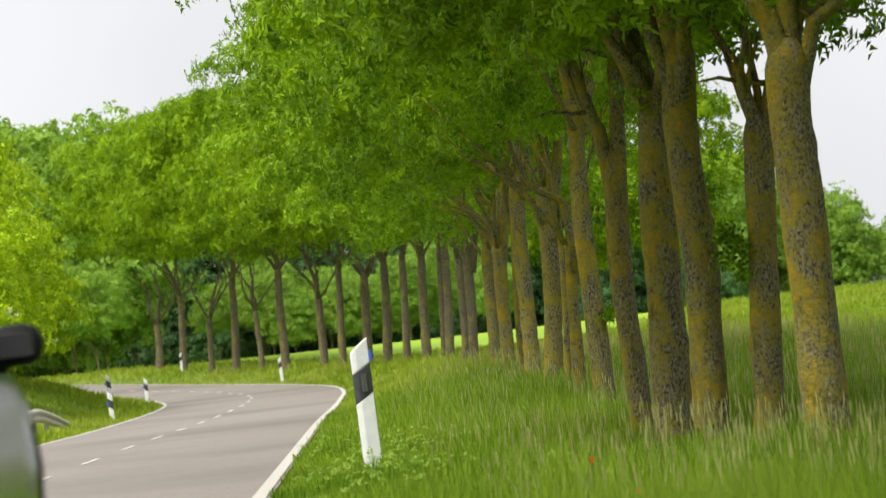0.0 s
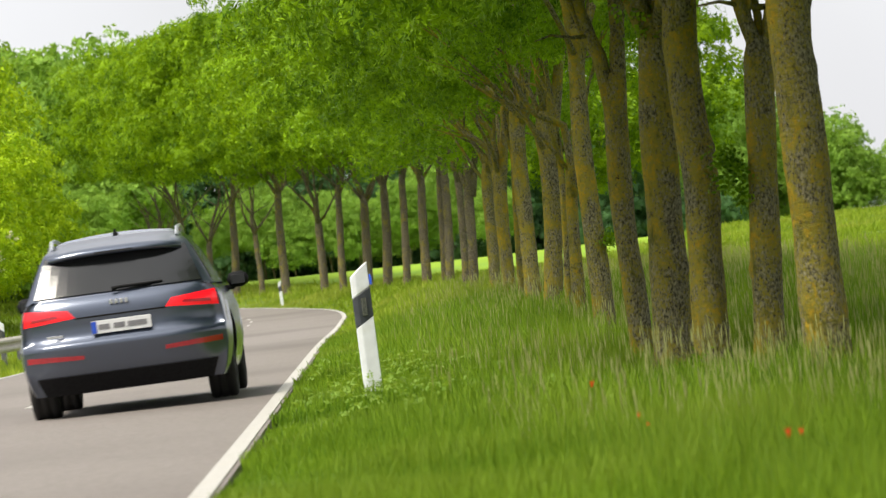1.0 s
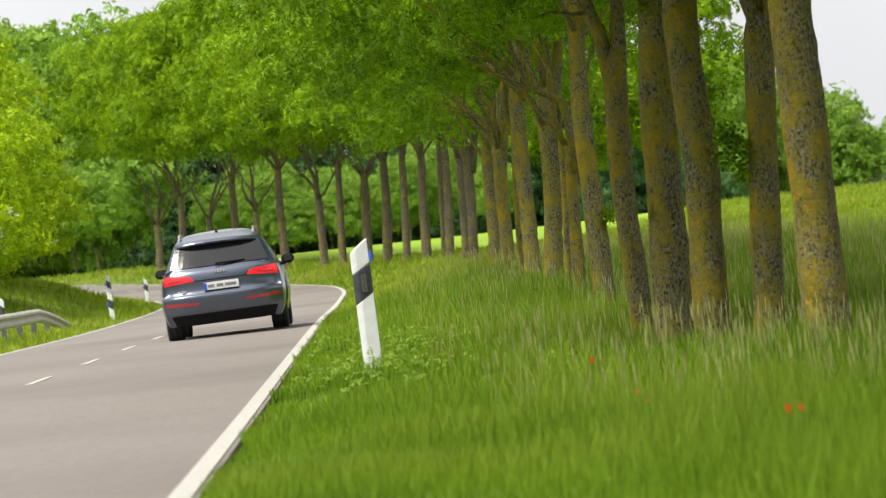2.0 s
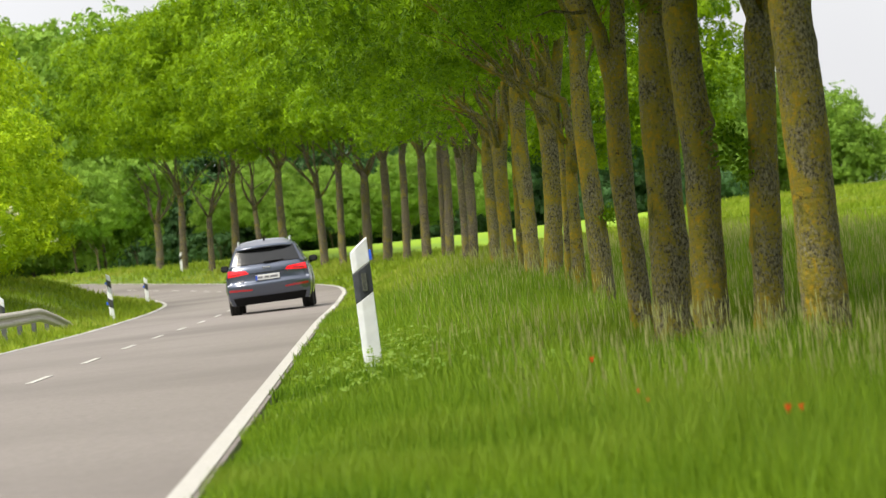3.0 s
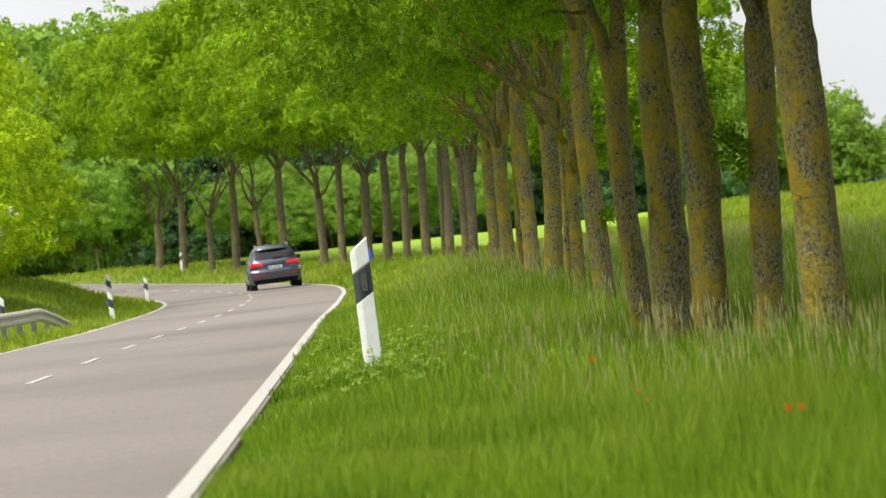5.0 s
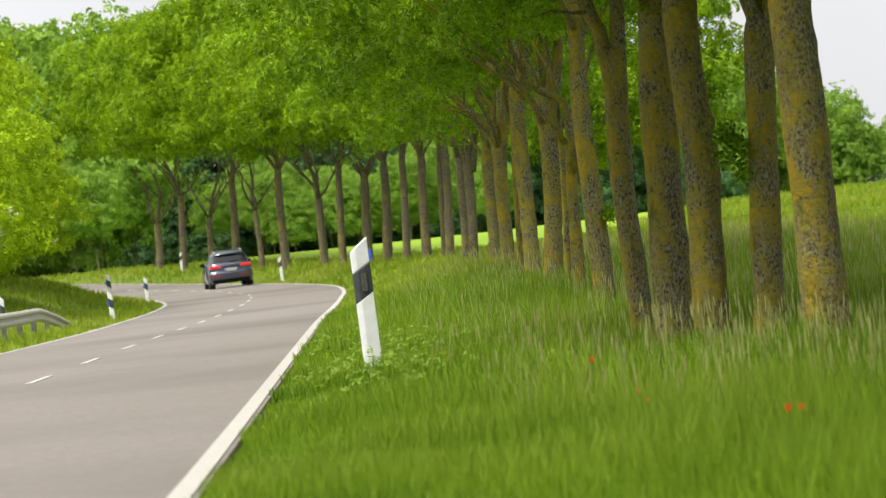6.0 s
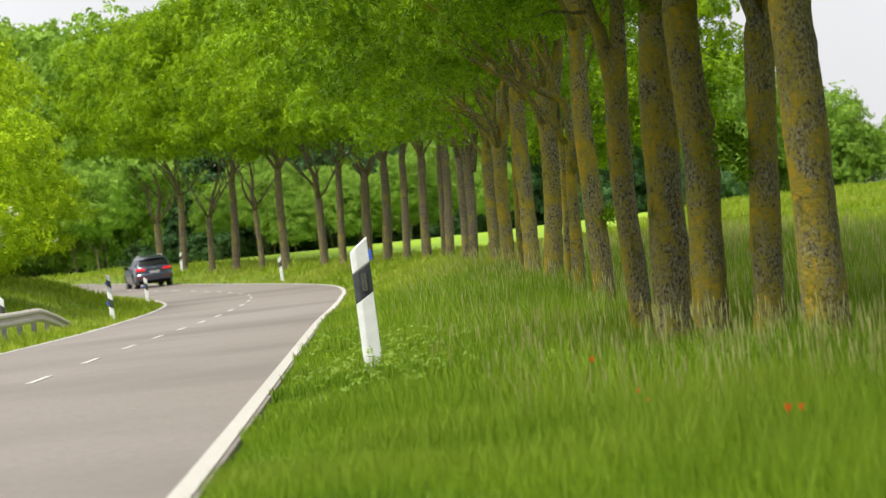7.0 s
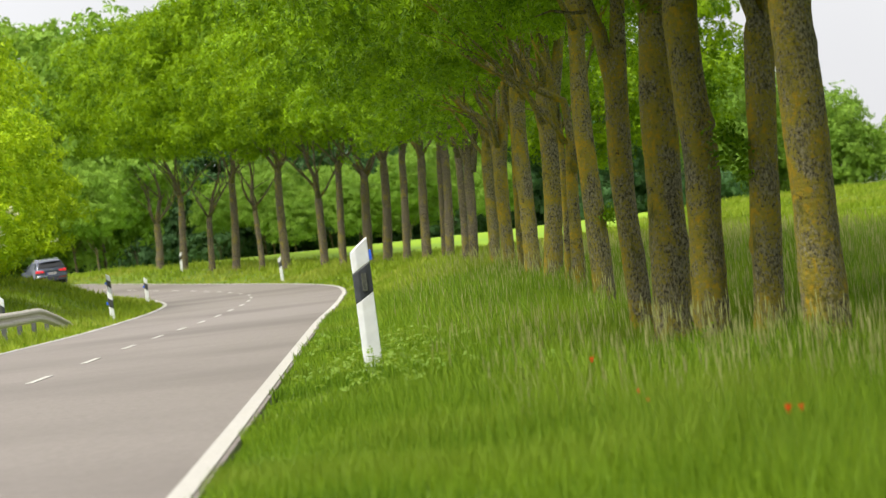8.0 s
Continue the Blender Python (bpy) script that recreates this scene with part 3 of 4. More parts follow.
def make_avenue():
    for k, (x, y, dia, fork, taper, path, arms) in enumerate(NEAR_ROW):
        thin = dia < 0.18
        made = tree(x, y, dia, fork, 0, NEAR_CROWNS[k % 3], 0.7 if thin else 1.0, 100 + k, OLD, limbs=2 if thin else (2 if arms else 4),
             lift=0.6 if thin else (-0.2 if y < 45 else -0.05 if y < 85 else -0.45), out=0.45, path=path, top_share=taper, arms=arms,
             reach=1 if y > 45 and not thin else 0, shift=-0.5 if y > 45 else (0.8 if k == 0 else 0.0))
        rng = np.random.default_rng(900 + k)
        for where, high, wide in SHOOTS.get(k, ()):       # leafy shoots from the bare trunk
            c = np.array([where, -0.12, high]) + rng.normal(size=(26, 3)) * (wide, 0.06, wide * 1.1)
            me = quick_mesh("shoot", leaf_sprays(rng, c, rng.normal(size=(26, 3)) * 0.5, 7, 0.055, 0.016, 0.09), 4)
            tagged(link_mesh("shoot", me, LEAF_DEEP, made), "fresh green leafy shoot", kind="stuff")
    for k, (x, y, dia, fork, lean) in enumerate(FAR_ROW, 15):
        tree(x, y, dia, fork, lean, FAR_CROWNS[k % 3], 1.16 if y > 218 else 0.98, 100 + k, OLD, limbs=4, out=0.75)
    # unseen trees carry the row past the camera, added to shade the verge
    for k, (x, y) in enumerate([(4.1, 26.5), (4.0, 19.0), (4.0, 11.0), (4.1, 2.0), (4.3, -9.0)]):
        tree(x, y, 0.34, 3.4, 1.5, WOOD_CROWNS[k % 3], 0.8, 200 + k, OLD, lift=2.6)


def bush(x, y, crown, scale, seed, label, name="shrub", squash=1.0, leaf=None, lift=0.0):
    """A tree or shrub with leaves down to the ground."""
    rng = random.Random(seed)
    base = new(name)
    base.location = (x, y, float(ground_z(x, y)))
    tagged(base, label, "shrub" if name == "shrub" else "tree", "hedge" if name == "shrub" else "wood edge")
    bm, top, r = trunk_bmesh(rng, 0.22 * scale, 2.6 * scale, rng.uniform(-4, 4), 8)
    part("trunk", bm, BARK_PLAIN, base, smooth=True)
    for k in range(3):
        a = 2.1 * k + rng.uniform(-0.5, 0.5)
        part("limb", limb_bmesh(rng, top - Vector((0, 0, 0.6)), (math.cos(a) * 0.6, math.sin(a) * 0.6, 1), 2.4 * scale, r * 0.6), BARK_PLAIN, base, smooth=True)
    c = new("crown", crown)
    c.parent = base
    c.matrix_basis = pose(0, 0, lift, 0, 0, rng.uniform(0, 360)) @ Matrix.Diagonal((scale, scale, scale * squash, 1))
    if leaf:
        c.material_slots[0].link = "OBJECT"
        c.material_slots[0].material = leaf
    return base


def make_hedge():
    spots = [(-13.9, 121, 0.95), (-15.4, 131, 1.2), (-14.6, 139, 1.0), (-17.2, 146, 1.3), (-16.6, 154, 1.0),
             (-20.4, 164, 1.3)]
    for k, (x, y, s) in enumerate(spots):
        shrub = bush(x, y, HEDGE_CROWNS[k % 2], s, 300 + k, "bright yellow-green hedge shrub beside the road verge", squash=1.0 if k % 2 else 0.85)
        if k in (0, 2):                      # cream umbels on the side towards the road
            rng = np.random.default_rng(330 + k)
            n = 14
            a, z = rng.uniform(-1.9, -0.5, n), rng.uniform(1.0, 2.6, n)
            c = np.stack([np.cos(a) * 3.3 * s, np.sin(a) * 3.3 * s, z], -1)
            me = quick_mesh("blossom", leaf_sprays(rng, np.repeat(c, 4, 0) + rng.normal(0, 0.07, (n * 4, 3)), np.repeat(c * (0.1, 0.1, 0), 4, 0), 5, 0.06, 0.03, 0.07), 4)
            link_mesh("blossom", me, BLOSSOM, shrub, "cream-white flower umbels")


def make_wood():
    rng = random.Random(9)
    spots = []
    for k in range(26):                    # the wood behind the bend
        spots.append((-48 + k * 2.45 + rng.uniform(-1, 1), 345 + rng.uniform(-8, 14) - (k < 7) * 40, rng.uniform(0.75, 1.05)))
    for k in range(6):                     # tall trees at the bend's inside
        spots.append((-22.5 - k * 1.6 + rng.uniform(-0.5, 0.5), 300 + k * 5, rng.uniform(1.26, 1.42)))
    for k in range(20):                    # the low wood across the field
        spots.append((17 + k * 1.95 + rng.uniform(-0.5, 0.5), 385 + rng.uniform(-8, 14), rng.uniform(0.66, 0.8) - 0.0145 * k + 0.46 * min(1, max(0, (9.5 - k) / 4))))
    spots += [(7.4, 185, 0.85)]   # trees behind the row
    for k in range(18):                    # undergrowth that closes the wood
        spots.append((-52 + k * 4.3 + rng.uniform(-1, 1), 372 + rng.uniform(-6, 6), rng.uniform(0.6, 0.8)))
    for k in range(14):                    # young trees before the wood, their sunlight put into the leaf colour
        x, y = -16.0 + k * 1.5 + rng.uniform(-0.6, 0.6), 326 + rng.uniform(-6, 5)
        bush(x, y, HEDGE_CROWNS[k % 2], rng.uniform(0.55, 0.8), 600 + k, "bright green young tree before the dark wood", "tree", leaf=LEAF_FRESH_LIT,
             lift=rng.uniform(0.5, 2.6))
    for k, (x, y, s) in enumerate([(-22.2, 292, 0.72), (-24.0, 296, 0.8), (-20.6, 305, 0.6)]):
        bush(x, y, HEDGE_CROWNS[k % 2], s, 620 + k, "pale green young tree beyond the bend", "tree", leaf=LEAF_FRESH_LIT, lift=2.3)
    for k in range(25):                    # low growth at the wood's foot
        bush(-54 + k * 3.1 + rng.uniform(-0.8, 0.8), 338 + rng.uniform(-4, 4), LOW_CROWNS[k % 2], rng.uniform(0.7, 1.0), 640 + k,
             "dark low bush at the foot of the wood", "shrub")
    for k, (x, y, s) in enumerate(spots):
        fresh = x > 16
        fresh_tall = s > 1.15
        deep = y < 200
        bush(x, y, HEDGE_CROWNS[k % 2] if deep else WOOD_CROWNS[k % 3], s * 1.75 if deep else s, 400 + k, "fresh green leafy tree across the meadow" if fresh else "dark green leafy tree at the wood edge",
             "tree", leaf=LEAF_FRESH_LIT if fresh else LEAF if deep else LEAF_FRESH_LIT if fresh_tall else None,
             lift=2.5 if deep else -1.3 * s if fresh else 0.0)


# ---- grass ----
def blades(rng, x, y, tall, width, bow=0.35, whole=False):
    """Tapered blades, each a bent strip of two four-cornered pieces."""
    n = len(x)
    z = ground_z(x, y) - 0.02
    a = rng.uniform(0, 2 * np.pi, n)
    lean = rng.uniform(0.05, bow, n) * tall
    b = rng.uniform(0, 2 * np.pi, n)
    dx, dy = np.cos(a) * width / 2, np.sin(a) * width / 2
    lx, ly = np.cos(b) * lean, np.sin(b) * lean
    if whole:                                   # far blades are one piece
        w = width[:, None] * np.stack([np.cos(a), np.sin(a), 0 * a], -1) / 2
        foot, tip = np.stack([x, y, z], -1), np.stack([x + lx, y + ly, z + tall], -1)
        return np.stack([foot - w, foot + w, tip + w * 0.25, tip - w * 0.25], 1).reshape(-1, 3)
    v = np.empty((n, 2, 4, 3))

    def put(i, j, f, w, up):
        v[:, i, j, 0] = x + lx * f + dx * w
        v[:, i, j, 1] = y + ly * f + dy * w
        v[:, i, j, 2] = z + tall * up
    put(0, 0, 0, -1, 0), put(0, 1, 0, 1, 0), put(0, 2, 0.3, 0.8, 0.6), put(0, 3, 0.3, -0.8, 0.6)
    put(1, 0, 0.3, -0.8, 0.6), put(1, 1, 0.3, 0.8, 0.6), put(1, 2, 1.0, 0.12, 0.97), put(1, 3, 1.0, -0.12, 0.97)
    return v.reshape(-1, 3)


def off_road(x, y):
    return (x - middle(y)) / np.sqrt(1 + lean_of(y) ** 2)


def meadow_height(d, x, y):
    """The grass stands short beside the asphalt and tall away from it."""
    edge = np.where(d > 0, np.clip((d - CREST) / 2.0, 0, 1), np.clip((-d - CREST) / 0.5, 0, 1) * np.where(y > 114, 0.62, 0.45))
    clump = 0.75 + 0.35 * np.sin(x * 2.1 + 1.3 * np.sin(y * 0.9)) * np.sin(y * 0.7 + x * 0.6)
    return (0.10 + 0.25 * edge) * clump


def make_grass():
    rng = np.random.default_rng(5)
    # bands: from y, to y, from x, to x, blades per square metre, width
    bands = [(14, 26, -2.6, 3.6, 1250, 0.0048), (26, 45, -3.0, 6.0, 420, 0.0095), (45, 80, -3.4, 8.0, 210, 0.015),
             (80, 130, -14.5, 11.0, 52, 0.03), (130, 200, -19.0, 15.0, 25, 0.048), (200, 300, -34.0, 31.0, 12, 0.075)]
    for k, (y0, y1, x0, x1, dense, width) in enumerate(bands):
        n = int((y1 - y0) * (x1 - x0) * dense)
        x, y = rng.uniform(x0, x1, n), rng.uniform(y0, y1, n)
        d = off_road(x, y)
        keep = (np.abs(d) > CREST + 0.01 + 0.04 * np.sin(y * 1.7) * np.sin(y * 0.61))
        keep &= ~((y > 200) & (d > 10.5) & (y > 200 + np.clip(x - 4, 0, None) * 6))       # the crop field is cut short
        x, y, d = x[keep], y[keep], d[keep]
        tall = meadow_height(d, x, y) * rng.uniform(0.45, 1.25, len(x))
        me = quick_mesh("grass", blades(rng, x, y, tall, width * rng.uniform(0.6, 1.4, len(x)), 0.35 if y0 < 40 else 0.9, y0 > 40), 4)
        ob = link_mesh("grass", me, GRASS if y0 < 80 else MEADOW_LIT)
        tagged(ob, "lush green roadside grass swaying on the verge" if y0 < 80 else "pale green meadow grass beyond the bend", "grass", kind="stuff")
    # flowering stems with straw-coloured heads, away from the asphalt
    n = 14000
    y = 22 + 74 * rng.uniform(0, 1, n) ** 1.2
    x = rng.uniform(-1.0, 7.0, n)
    d = off_road(x, y)
    keep = rng.uniform(0, 1, n) < np.clip((d - CREST - 0.9) / 3.2, 0, 1) * np.clip(0.7 + 0.5 * (np.sin(x * 1.7 + y * 0.35) + np.sin(y * 0.6)), 0.1, 1)
    x, y, d = x[keep], y[keep], d[keep]
    tall = rng.uniform(0.28, 0.52, len(x))
    stems = blades(rng, x, y, tall, np.full(len(x), 0.003), 0.4).reshape(-1, 8, 3)
    tip = stems[:, 6]
    heads = []
    for turn in range(3):
        a = rng.uniform(0, np.pi, len(x))
        wx = np.stack([np.cos(a), np.sin(a), np.zeros(len(x))], -1) * 0.004
        up = np.stack([rng.normal(0, 0.005, len(x)), rng.normal(0, 0.005, len(x)), rng.uniform(0.05, 0.10, len(x))], -1)
        heads.append(np.stack([tip - up * 0.5, tip + wx, tip + up, tip - wx], 1))
    me = quick_mesh("grass_seed_heads", np.concatenate([stems.reshape(-1, 4, 3)] + heads).reshape(-1, 3), 4)
    tagged(link_mesh("grass_seed_heads", me, STRAW), "pale straw-coloured flowering grass stems in the verge", "grass", kind="stuff")


def make_weeds():
    rng = np.random.default_rng(17)
    n = 300
    x, y = rng.normal(-0.45, 0.5, n), rng.uniform(29, 43, n)
    keep = off_road(x, y) > CREST + 0.2
    x, y = x[keep], y[keep]
    z = ground_z(x, y) + rng.uniform(0.08, 0.27, len(x))
    up = np.zeros((len(x), 3))
    up[:, 2] = 1.0
    me = quick_mesh("weeds", leaf_sprays(rng, np.stack([x, y, z], -1), up, 7, 0.034, 0.010, 0.05), 4)
    tagged(link_mesh("weeds", me, WEED), "pale green leafy weeds at the road edge", "weeds", kind="stuff")


# ---- the far field ----
def make_field():
    bm = bmesh.new()
    xs, ys = np.linspace(-24, 64, 133), np.linspace(200, 336, 69)
    rows = [[bm.verts.new((float(x), float(y), float(ground_z(x, y)) + 0.06)) for x in xs] for y in ys]
    for a, b, y in zip(rows, rows[1:], ys):
        for k in range(len(xs) - 1):
            if float(off_road(xs[k], y)) > 10.5 and y > 200 + max(0.0, xs[k] - 4) * 6:
                bm.faces.new((a[k], a[k + 1], b[k + 1], b[k]))
    for v in [v for v in bm.verts if not v.link_faces]:
        bm.verts.remove(v)
    tagged(link("crop_field", bm, FIELD, smooth=True), "sunlit yellow-green crop field before the wood", "field", kind="structure")


# ---- delineator posts ----
def make_post(x, y, tall=1.0, facing=1, tilt=0.0, swing=0.0, w=0.066):
    """A plastic roadside marker post: hollow wedge section, slanted top, black band, reflector."""
    base = new("delineator_post")
    base.matrix_basis = pose(x, y, float(ground_z(x, y)), 0, tilt, swing)
    tagged(base, "white plastic delineator post with a slanted black band", "road post", "delineator posts")
    dep, s = 0.05, 0.045 * facing

    def wedge(lo, hi, name, mat, grow=0.0, top_slope=False):
        bm = bmesh.new()
        ring = [(-w - grow, -dep - grow), (-w * 0.4, -dep * 1.25 - grow), (w + grow, -dep - grow), (w * 0.75 + grow, dep * 0.6), (0, dep * 1.3 + grow), (-w * 0.75 - grow, dep * 0.6)]
        bot = [bm.verts.new((px, py, lo + (s * px / w if lo > 0.01 else 0))) for px, py in ring]
        top = [bm.verts.new((px, py, hi + s * px / w * (1.3 if top_slope else 1.0))) for px, py in ring]
        for k in range(len(ring)):
            bm.faces.new((bot[k], bot[(k + 1) % 6], top[(k + 1) % 6], top[k]))
        bm.faces.new(bot[::-1])
        bm.faces.new(top)
        bmesh.ops.recalc_face_normals(bm, faces=bm.faces)
        bmesh.ops.bevel(bm, geom=list(bm.edges), offset=0.006, segments=1, affect="EDGES")
        return part(name, bm, mat, base)
    wedge(-0.2, tall * 0.60, "shaft", POST_WHITE)
    band = wedge(tall * 0.60, tall * 0.825, "black_band", POST_BLACK, 0.0015)
    wedge(tall * 0.825, tall, "cap", POST_WHITE, 0.0, True)
    bm = bmesh.new()
    box(bm, 0.012 * facing, -dep * 1.12 - 0.008, tall * 0.715, 0.045, 0.012, 0.145, 0.004)
    tagged(link("reflector", bm, REFLECT, band), "pale rectangular reflector")
    return base


def blue_reflector(base, x, z, wide=0.018):
    bm = bmesh.new()
    box(bm, x, -0.02, z, wide, 0.075, 0.085, 0.005)
    part("blue_reflector", bm, REFLECT_BLUE, base, "bright blue wildlife warning reflector")


def make_posts():
    near = make_post(-0.655, 36.0, 1.06, 1, -1.0, 6, 0.076)
    blue_reflector(near, 0.088, 0.97)
    a = make_post(-8.99, 121.0, 1.0, -1, -1.0)
    a.location.z -= 0.27
    blue_reflector(a, -0.088, 0.72, 0.05)
    b = make_post(-10.8, 163.0, 1.0, -1, 0.5)
    b.location.z -= 0.12
    blue_reflector(b, -0.088, 0.72, 0.05)
    c = make_post(-14.14, 190.0, 1.0, -1, 0.0)
    blue_reflector(c, -0.088, 0.72, 0.05)
    far = make_post(-10.4, 140.0, 0.95, -1, -1.0)
    blue_reflector(far, -0.088, 0.70, 0.05)
    make_post(-6.85, 190.0, 1.0, 1, -2.0)
    make_post(-14.02, 242.0, 1.0, 1, 1.0)
    make_post(-9.85, 100.0, 1.0, -1, 0.0)


# ---- crash barrier ----
def make_barrier():
    base = new("crash_barrier")
    tagged(base, "galvanised steel crash barrier with a sloping end", "guardrail")
    profile = [(0.0, 0.155), (0.03, 0.15), (0.075, 0.105), (0.075, 0.06), (0.02, 0.02), (0.02, -0.02), (0.075, -0.06), (0.075, -0.105),
               (0.03, -0.15), (0.0, -0.155)]
    ys = list(np.arange(30, 103, 2.0)) + [103.0, 104.5, 106.0, 108.0, 110.0, 111.5, 113.0]
    bm = bmesh.new()
    rows = []
    for y in ys:
        d = -4.08
        sl = float(lean_of(y))
        x = float(middle(y)) + d
        drop = max(0.0, (y - 103.0) / 10.0)
        z = float(road_z(y)) + 0.50 - 0.48 * drop ** 1.25
        rows.append([bm.verts.new((x + o, y, z + u)) for o, u in profile] + [bm.verts.new((x + o - 0.006, y, z + u)) for o, u in profile[::-1]])
    n = len(rows[0])
    for a, b in zip(rows, rows[1:]):
        for k in range(n):
            bm.faces.new((a[k], a[(k + 1) % n], b[(k + 1) % n], b[k]))
    bm.faces.new(rows[0][::-1])
    bm.faces.new(rows[-1])
    bmesh.ops.recalc_face_normals(bm, faces=bm.faces)
    part("rail", bm, ZINC, base, "weathered corrugated steel rail", smooth=False)
    for y in np.arange(31.0, 111, 4.0):
        x = float(middle(y)) - 4.16
        drop = max(0.0, (y - 103.0) / 10.0)
        z = float(road_z(y)) + 0.50 - 0.48 * drop ** 1.25
        bm = bmesh.new()
        box(bm, x, float(y), (z + 0.1 - 0.4) / 2, 0.02, 0.10, z + 0.5, 0)
        box(bm, x - 0.045, float(y) - 0.045, (z + 0.1 - 0.4) / 2, 0.10, 0.012, z + 0.5, 0)
        part("rail_post", bm, STEEL_SHADED, base)


# ---- poppies ----
def make_poppy(x, y, tall, wide, seed):
    rng = random.Random(seed)
    base = new("poppy")
    base.location = (x, y, float(ground_z(x, y)))
    tagged(base, "red poppy flowering in the tall grass", "flower", "poppies")
    bm = bmesh.new()
    tube(bm, [(0, 0, -0.02), (0.01, 0, tall * 0.5), (0, 0.01, tall)], [0.004, 0.003, 0.003], 5)
    part("stem", bm, GRASS, base)
    for k in range(4):
        bm = bmesh.new()
        a = k * 1.57 + rng.uniform(-0.2, 0.2)
        rows = []
        for i in range(4):
            r, up = wide * (0.002 + 0.0027 * i), wide * (0.010 * i - 0.001 * i * i)
            rows.append([bm.verts.new((math.cos(a + s * 0.62) * r, math.sin(a + s * 0.62) * r, tall + up + 0.003 * abs(s) * i)) for s in (-1, -0.5, 0, 0.5, 1)])
        for p, q in zip(rows, rows[1:]):
            for j in range(4):
                bm.faces.new((p[j], p[j + 1], q[j + 1], q[j]))
        bmesh.ops.solidify(bm, geom=list(bm.faces), thickness=0.001)
        part("petal", bm, POPPY, base)


def make_house():
    """A house beyond the trees, of which only the roof shows."""
    base = new("house")
    base.matrix_basis = pose(50.6, 440, float(ground_z(50.6, 440)) - 1.2, 0, 0, 20)
    tagged(base, "distant house with a dark red tiled roof", "house")
    bm = bmesh.new()
    box(bm, 0, 0, 3.0, 9, 11, 6.4)
    part("wall", bm, PLASTER, base)
    bm = bmesh.new()
    p = [bm.verts.new(c) for c in ((-5.1, -6, 5.9), (5.1, -6, 5.9), (0, -6, 10.2), (-5.1, 6, 5.9), (5.1, 6, 5.9), (0, 6, 10.2))]
    for f in ((0, 1, 2), (5, 4, 3), (0, 2, 5, 3), (1, 4, 5, 2), (0, 3, 4, 1)):
        bm.faces.new([p[k] for k in f])
    roof = part("roof", bm, ROOF_TILE, base)
    bm = bmesh.new()
    box(bm, 1.4, -1.0, 9.6, 0.7, 0.7, 2.0, 0.02)
    part("chimney", bm, ROOF_TILE, roof)


# ---- the car: the origin lies on the road under the rear axle, +y is forward ----
PAINT = material("car_paint", (0.034, 0.047, 0.082), (0.045, 0.061, 0.10), 0.36, 0.7, grain=300, coat=1.0)
SATIN_RAIL = material("satin_aluminium", (0.50, 0.51, 0.53), (0.66, 0.67, 0.69), 0.34, 0.9, grain=30)
GLASS_DARK = material("tinted_glass", (0.006, 0.007, 0.008), (0.010, 0.011, 0.012), 0.16, grain=4, spec=0.6)
BLACK_TRIM = material("black_trim", (0.005, 0.005, 0.006), (0.010, 0.010, 0.011), 0.65, grain=40, bump=0.001, spec=0.12)
RUBBER = material("tyre_rubber", (0.012, 0.012, 0.012), (0.022, 0.021, 0.020), 0.85, grain=60, bump=0.002)
CHROME = material("polished_metal", (0.55, 0.55, 0.56), (0.66, 0.66, 0.67), 0.2, 1.0, grain=20)
ALLOY = material("alloy_rim", (0.20, 0.20, 0.21), (0.28, 0.28, 0.29), 0.35, 0.9, grain=30)
PLATE_WHITE = material("plate_white", (0.50, 0.51, 0.53), (0.58, 0.59, 0.61), 0.5, grain=30)
BAR_GREY = material("faded_print", (0.10, 0.10, 0.11), (0.18, 0.18, 0.19), 0.6, grain=80)
PLATE_BLUE = material("plate_blue", (0.01, 0.05, 0.38), (0.015, 0.07, 0.45), 0.5, grain=30)
LAMP_DIM = material("dim_red_lens", (0.25, 0.005, 0.012), (0.34, 0.008, 0.016), 0.15, grain=30, coat=1.0)
LAMP_RED = material("lit_red_lens", (0.55, 0.004, 0.008), (0.66, 0.008, 0.014), 0.25, grain=30, coat=0.4)
PAINT.node_tree.nodes["Principled BSDF"].inputs["Coat IOR"].default_value = 1.8
for gloss in (PAINT, LAMP_RED, LAMP_DIM):
    gloss.node_tree.nodes["Principled BSDF"].inputs["Coat Roughness"].default_value = 0.2
lamp_node = LAMP_RED.node_tree.nodes["Principled BSDF"]
lamp_node.inputs["Emission Color"].default_value = (1.0, 0.012, 0.025, 1)
lamp_node.inputs["Emission Strength"].default_value = 0.36

LEVELS = (0.22, 0.30, 0.38, 0.46, 0.54, 0.61, 0.64, 0.665, 0.69, 0.75, 0.83, 0.91, 0.98, 1.03, 1.06)
REAR = [(0.2, -0.78), (0.30, -0.84), (0.38, -0.885), (0.46, -0.905), (0.54, -0.92), (0.61, -0.935), (0.64, -0.935), (0.665, -0.92), (0.69, -0.875),
        (0.75, -0.86), (0.83, -0.865), (0.91, -0.87), (0.98, -0.85), (1.03, -0.82), (1.06, -0.79), (1.2, -0.74)]
SHAPE = [(0.2, 0.90), (0.3, 0.95), (0.38, 0.975), (0.46, 0.99), (0.54, 1.0), (0.64, 1.0), (0.75, 0.985), (0.83, 0.98), (0.91, 0.965), (0.98, 0.94),
         (1.03, 0.90), (1.06, 0.85)]
WIDE = [(-0.8, 0.90), (-0.6, 0.925), (-0.3, 0.94), (0.0, 0.946), (1.2, 0.935), (2.6, 0.946), (3.1, 0.925), (3.45, 0.86), (3.65, 0.76), (3.74, 0.62)]
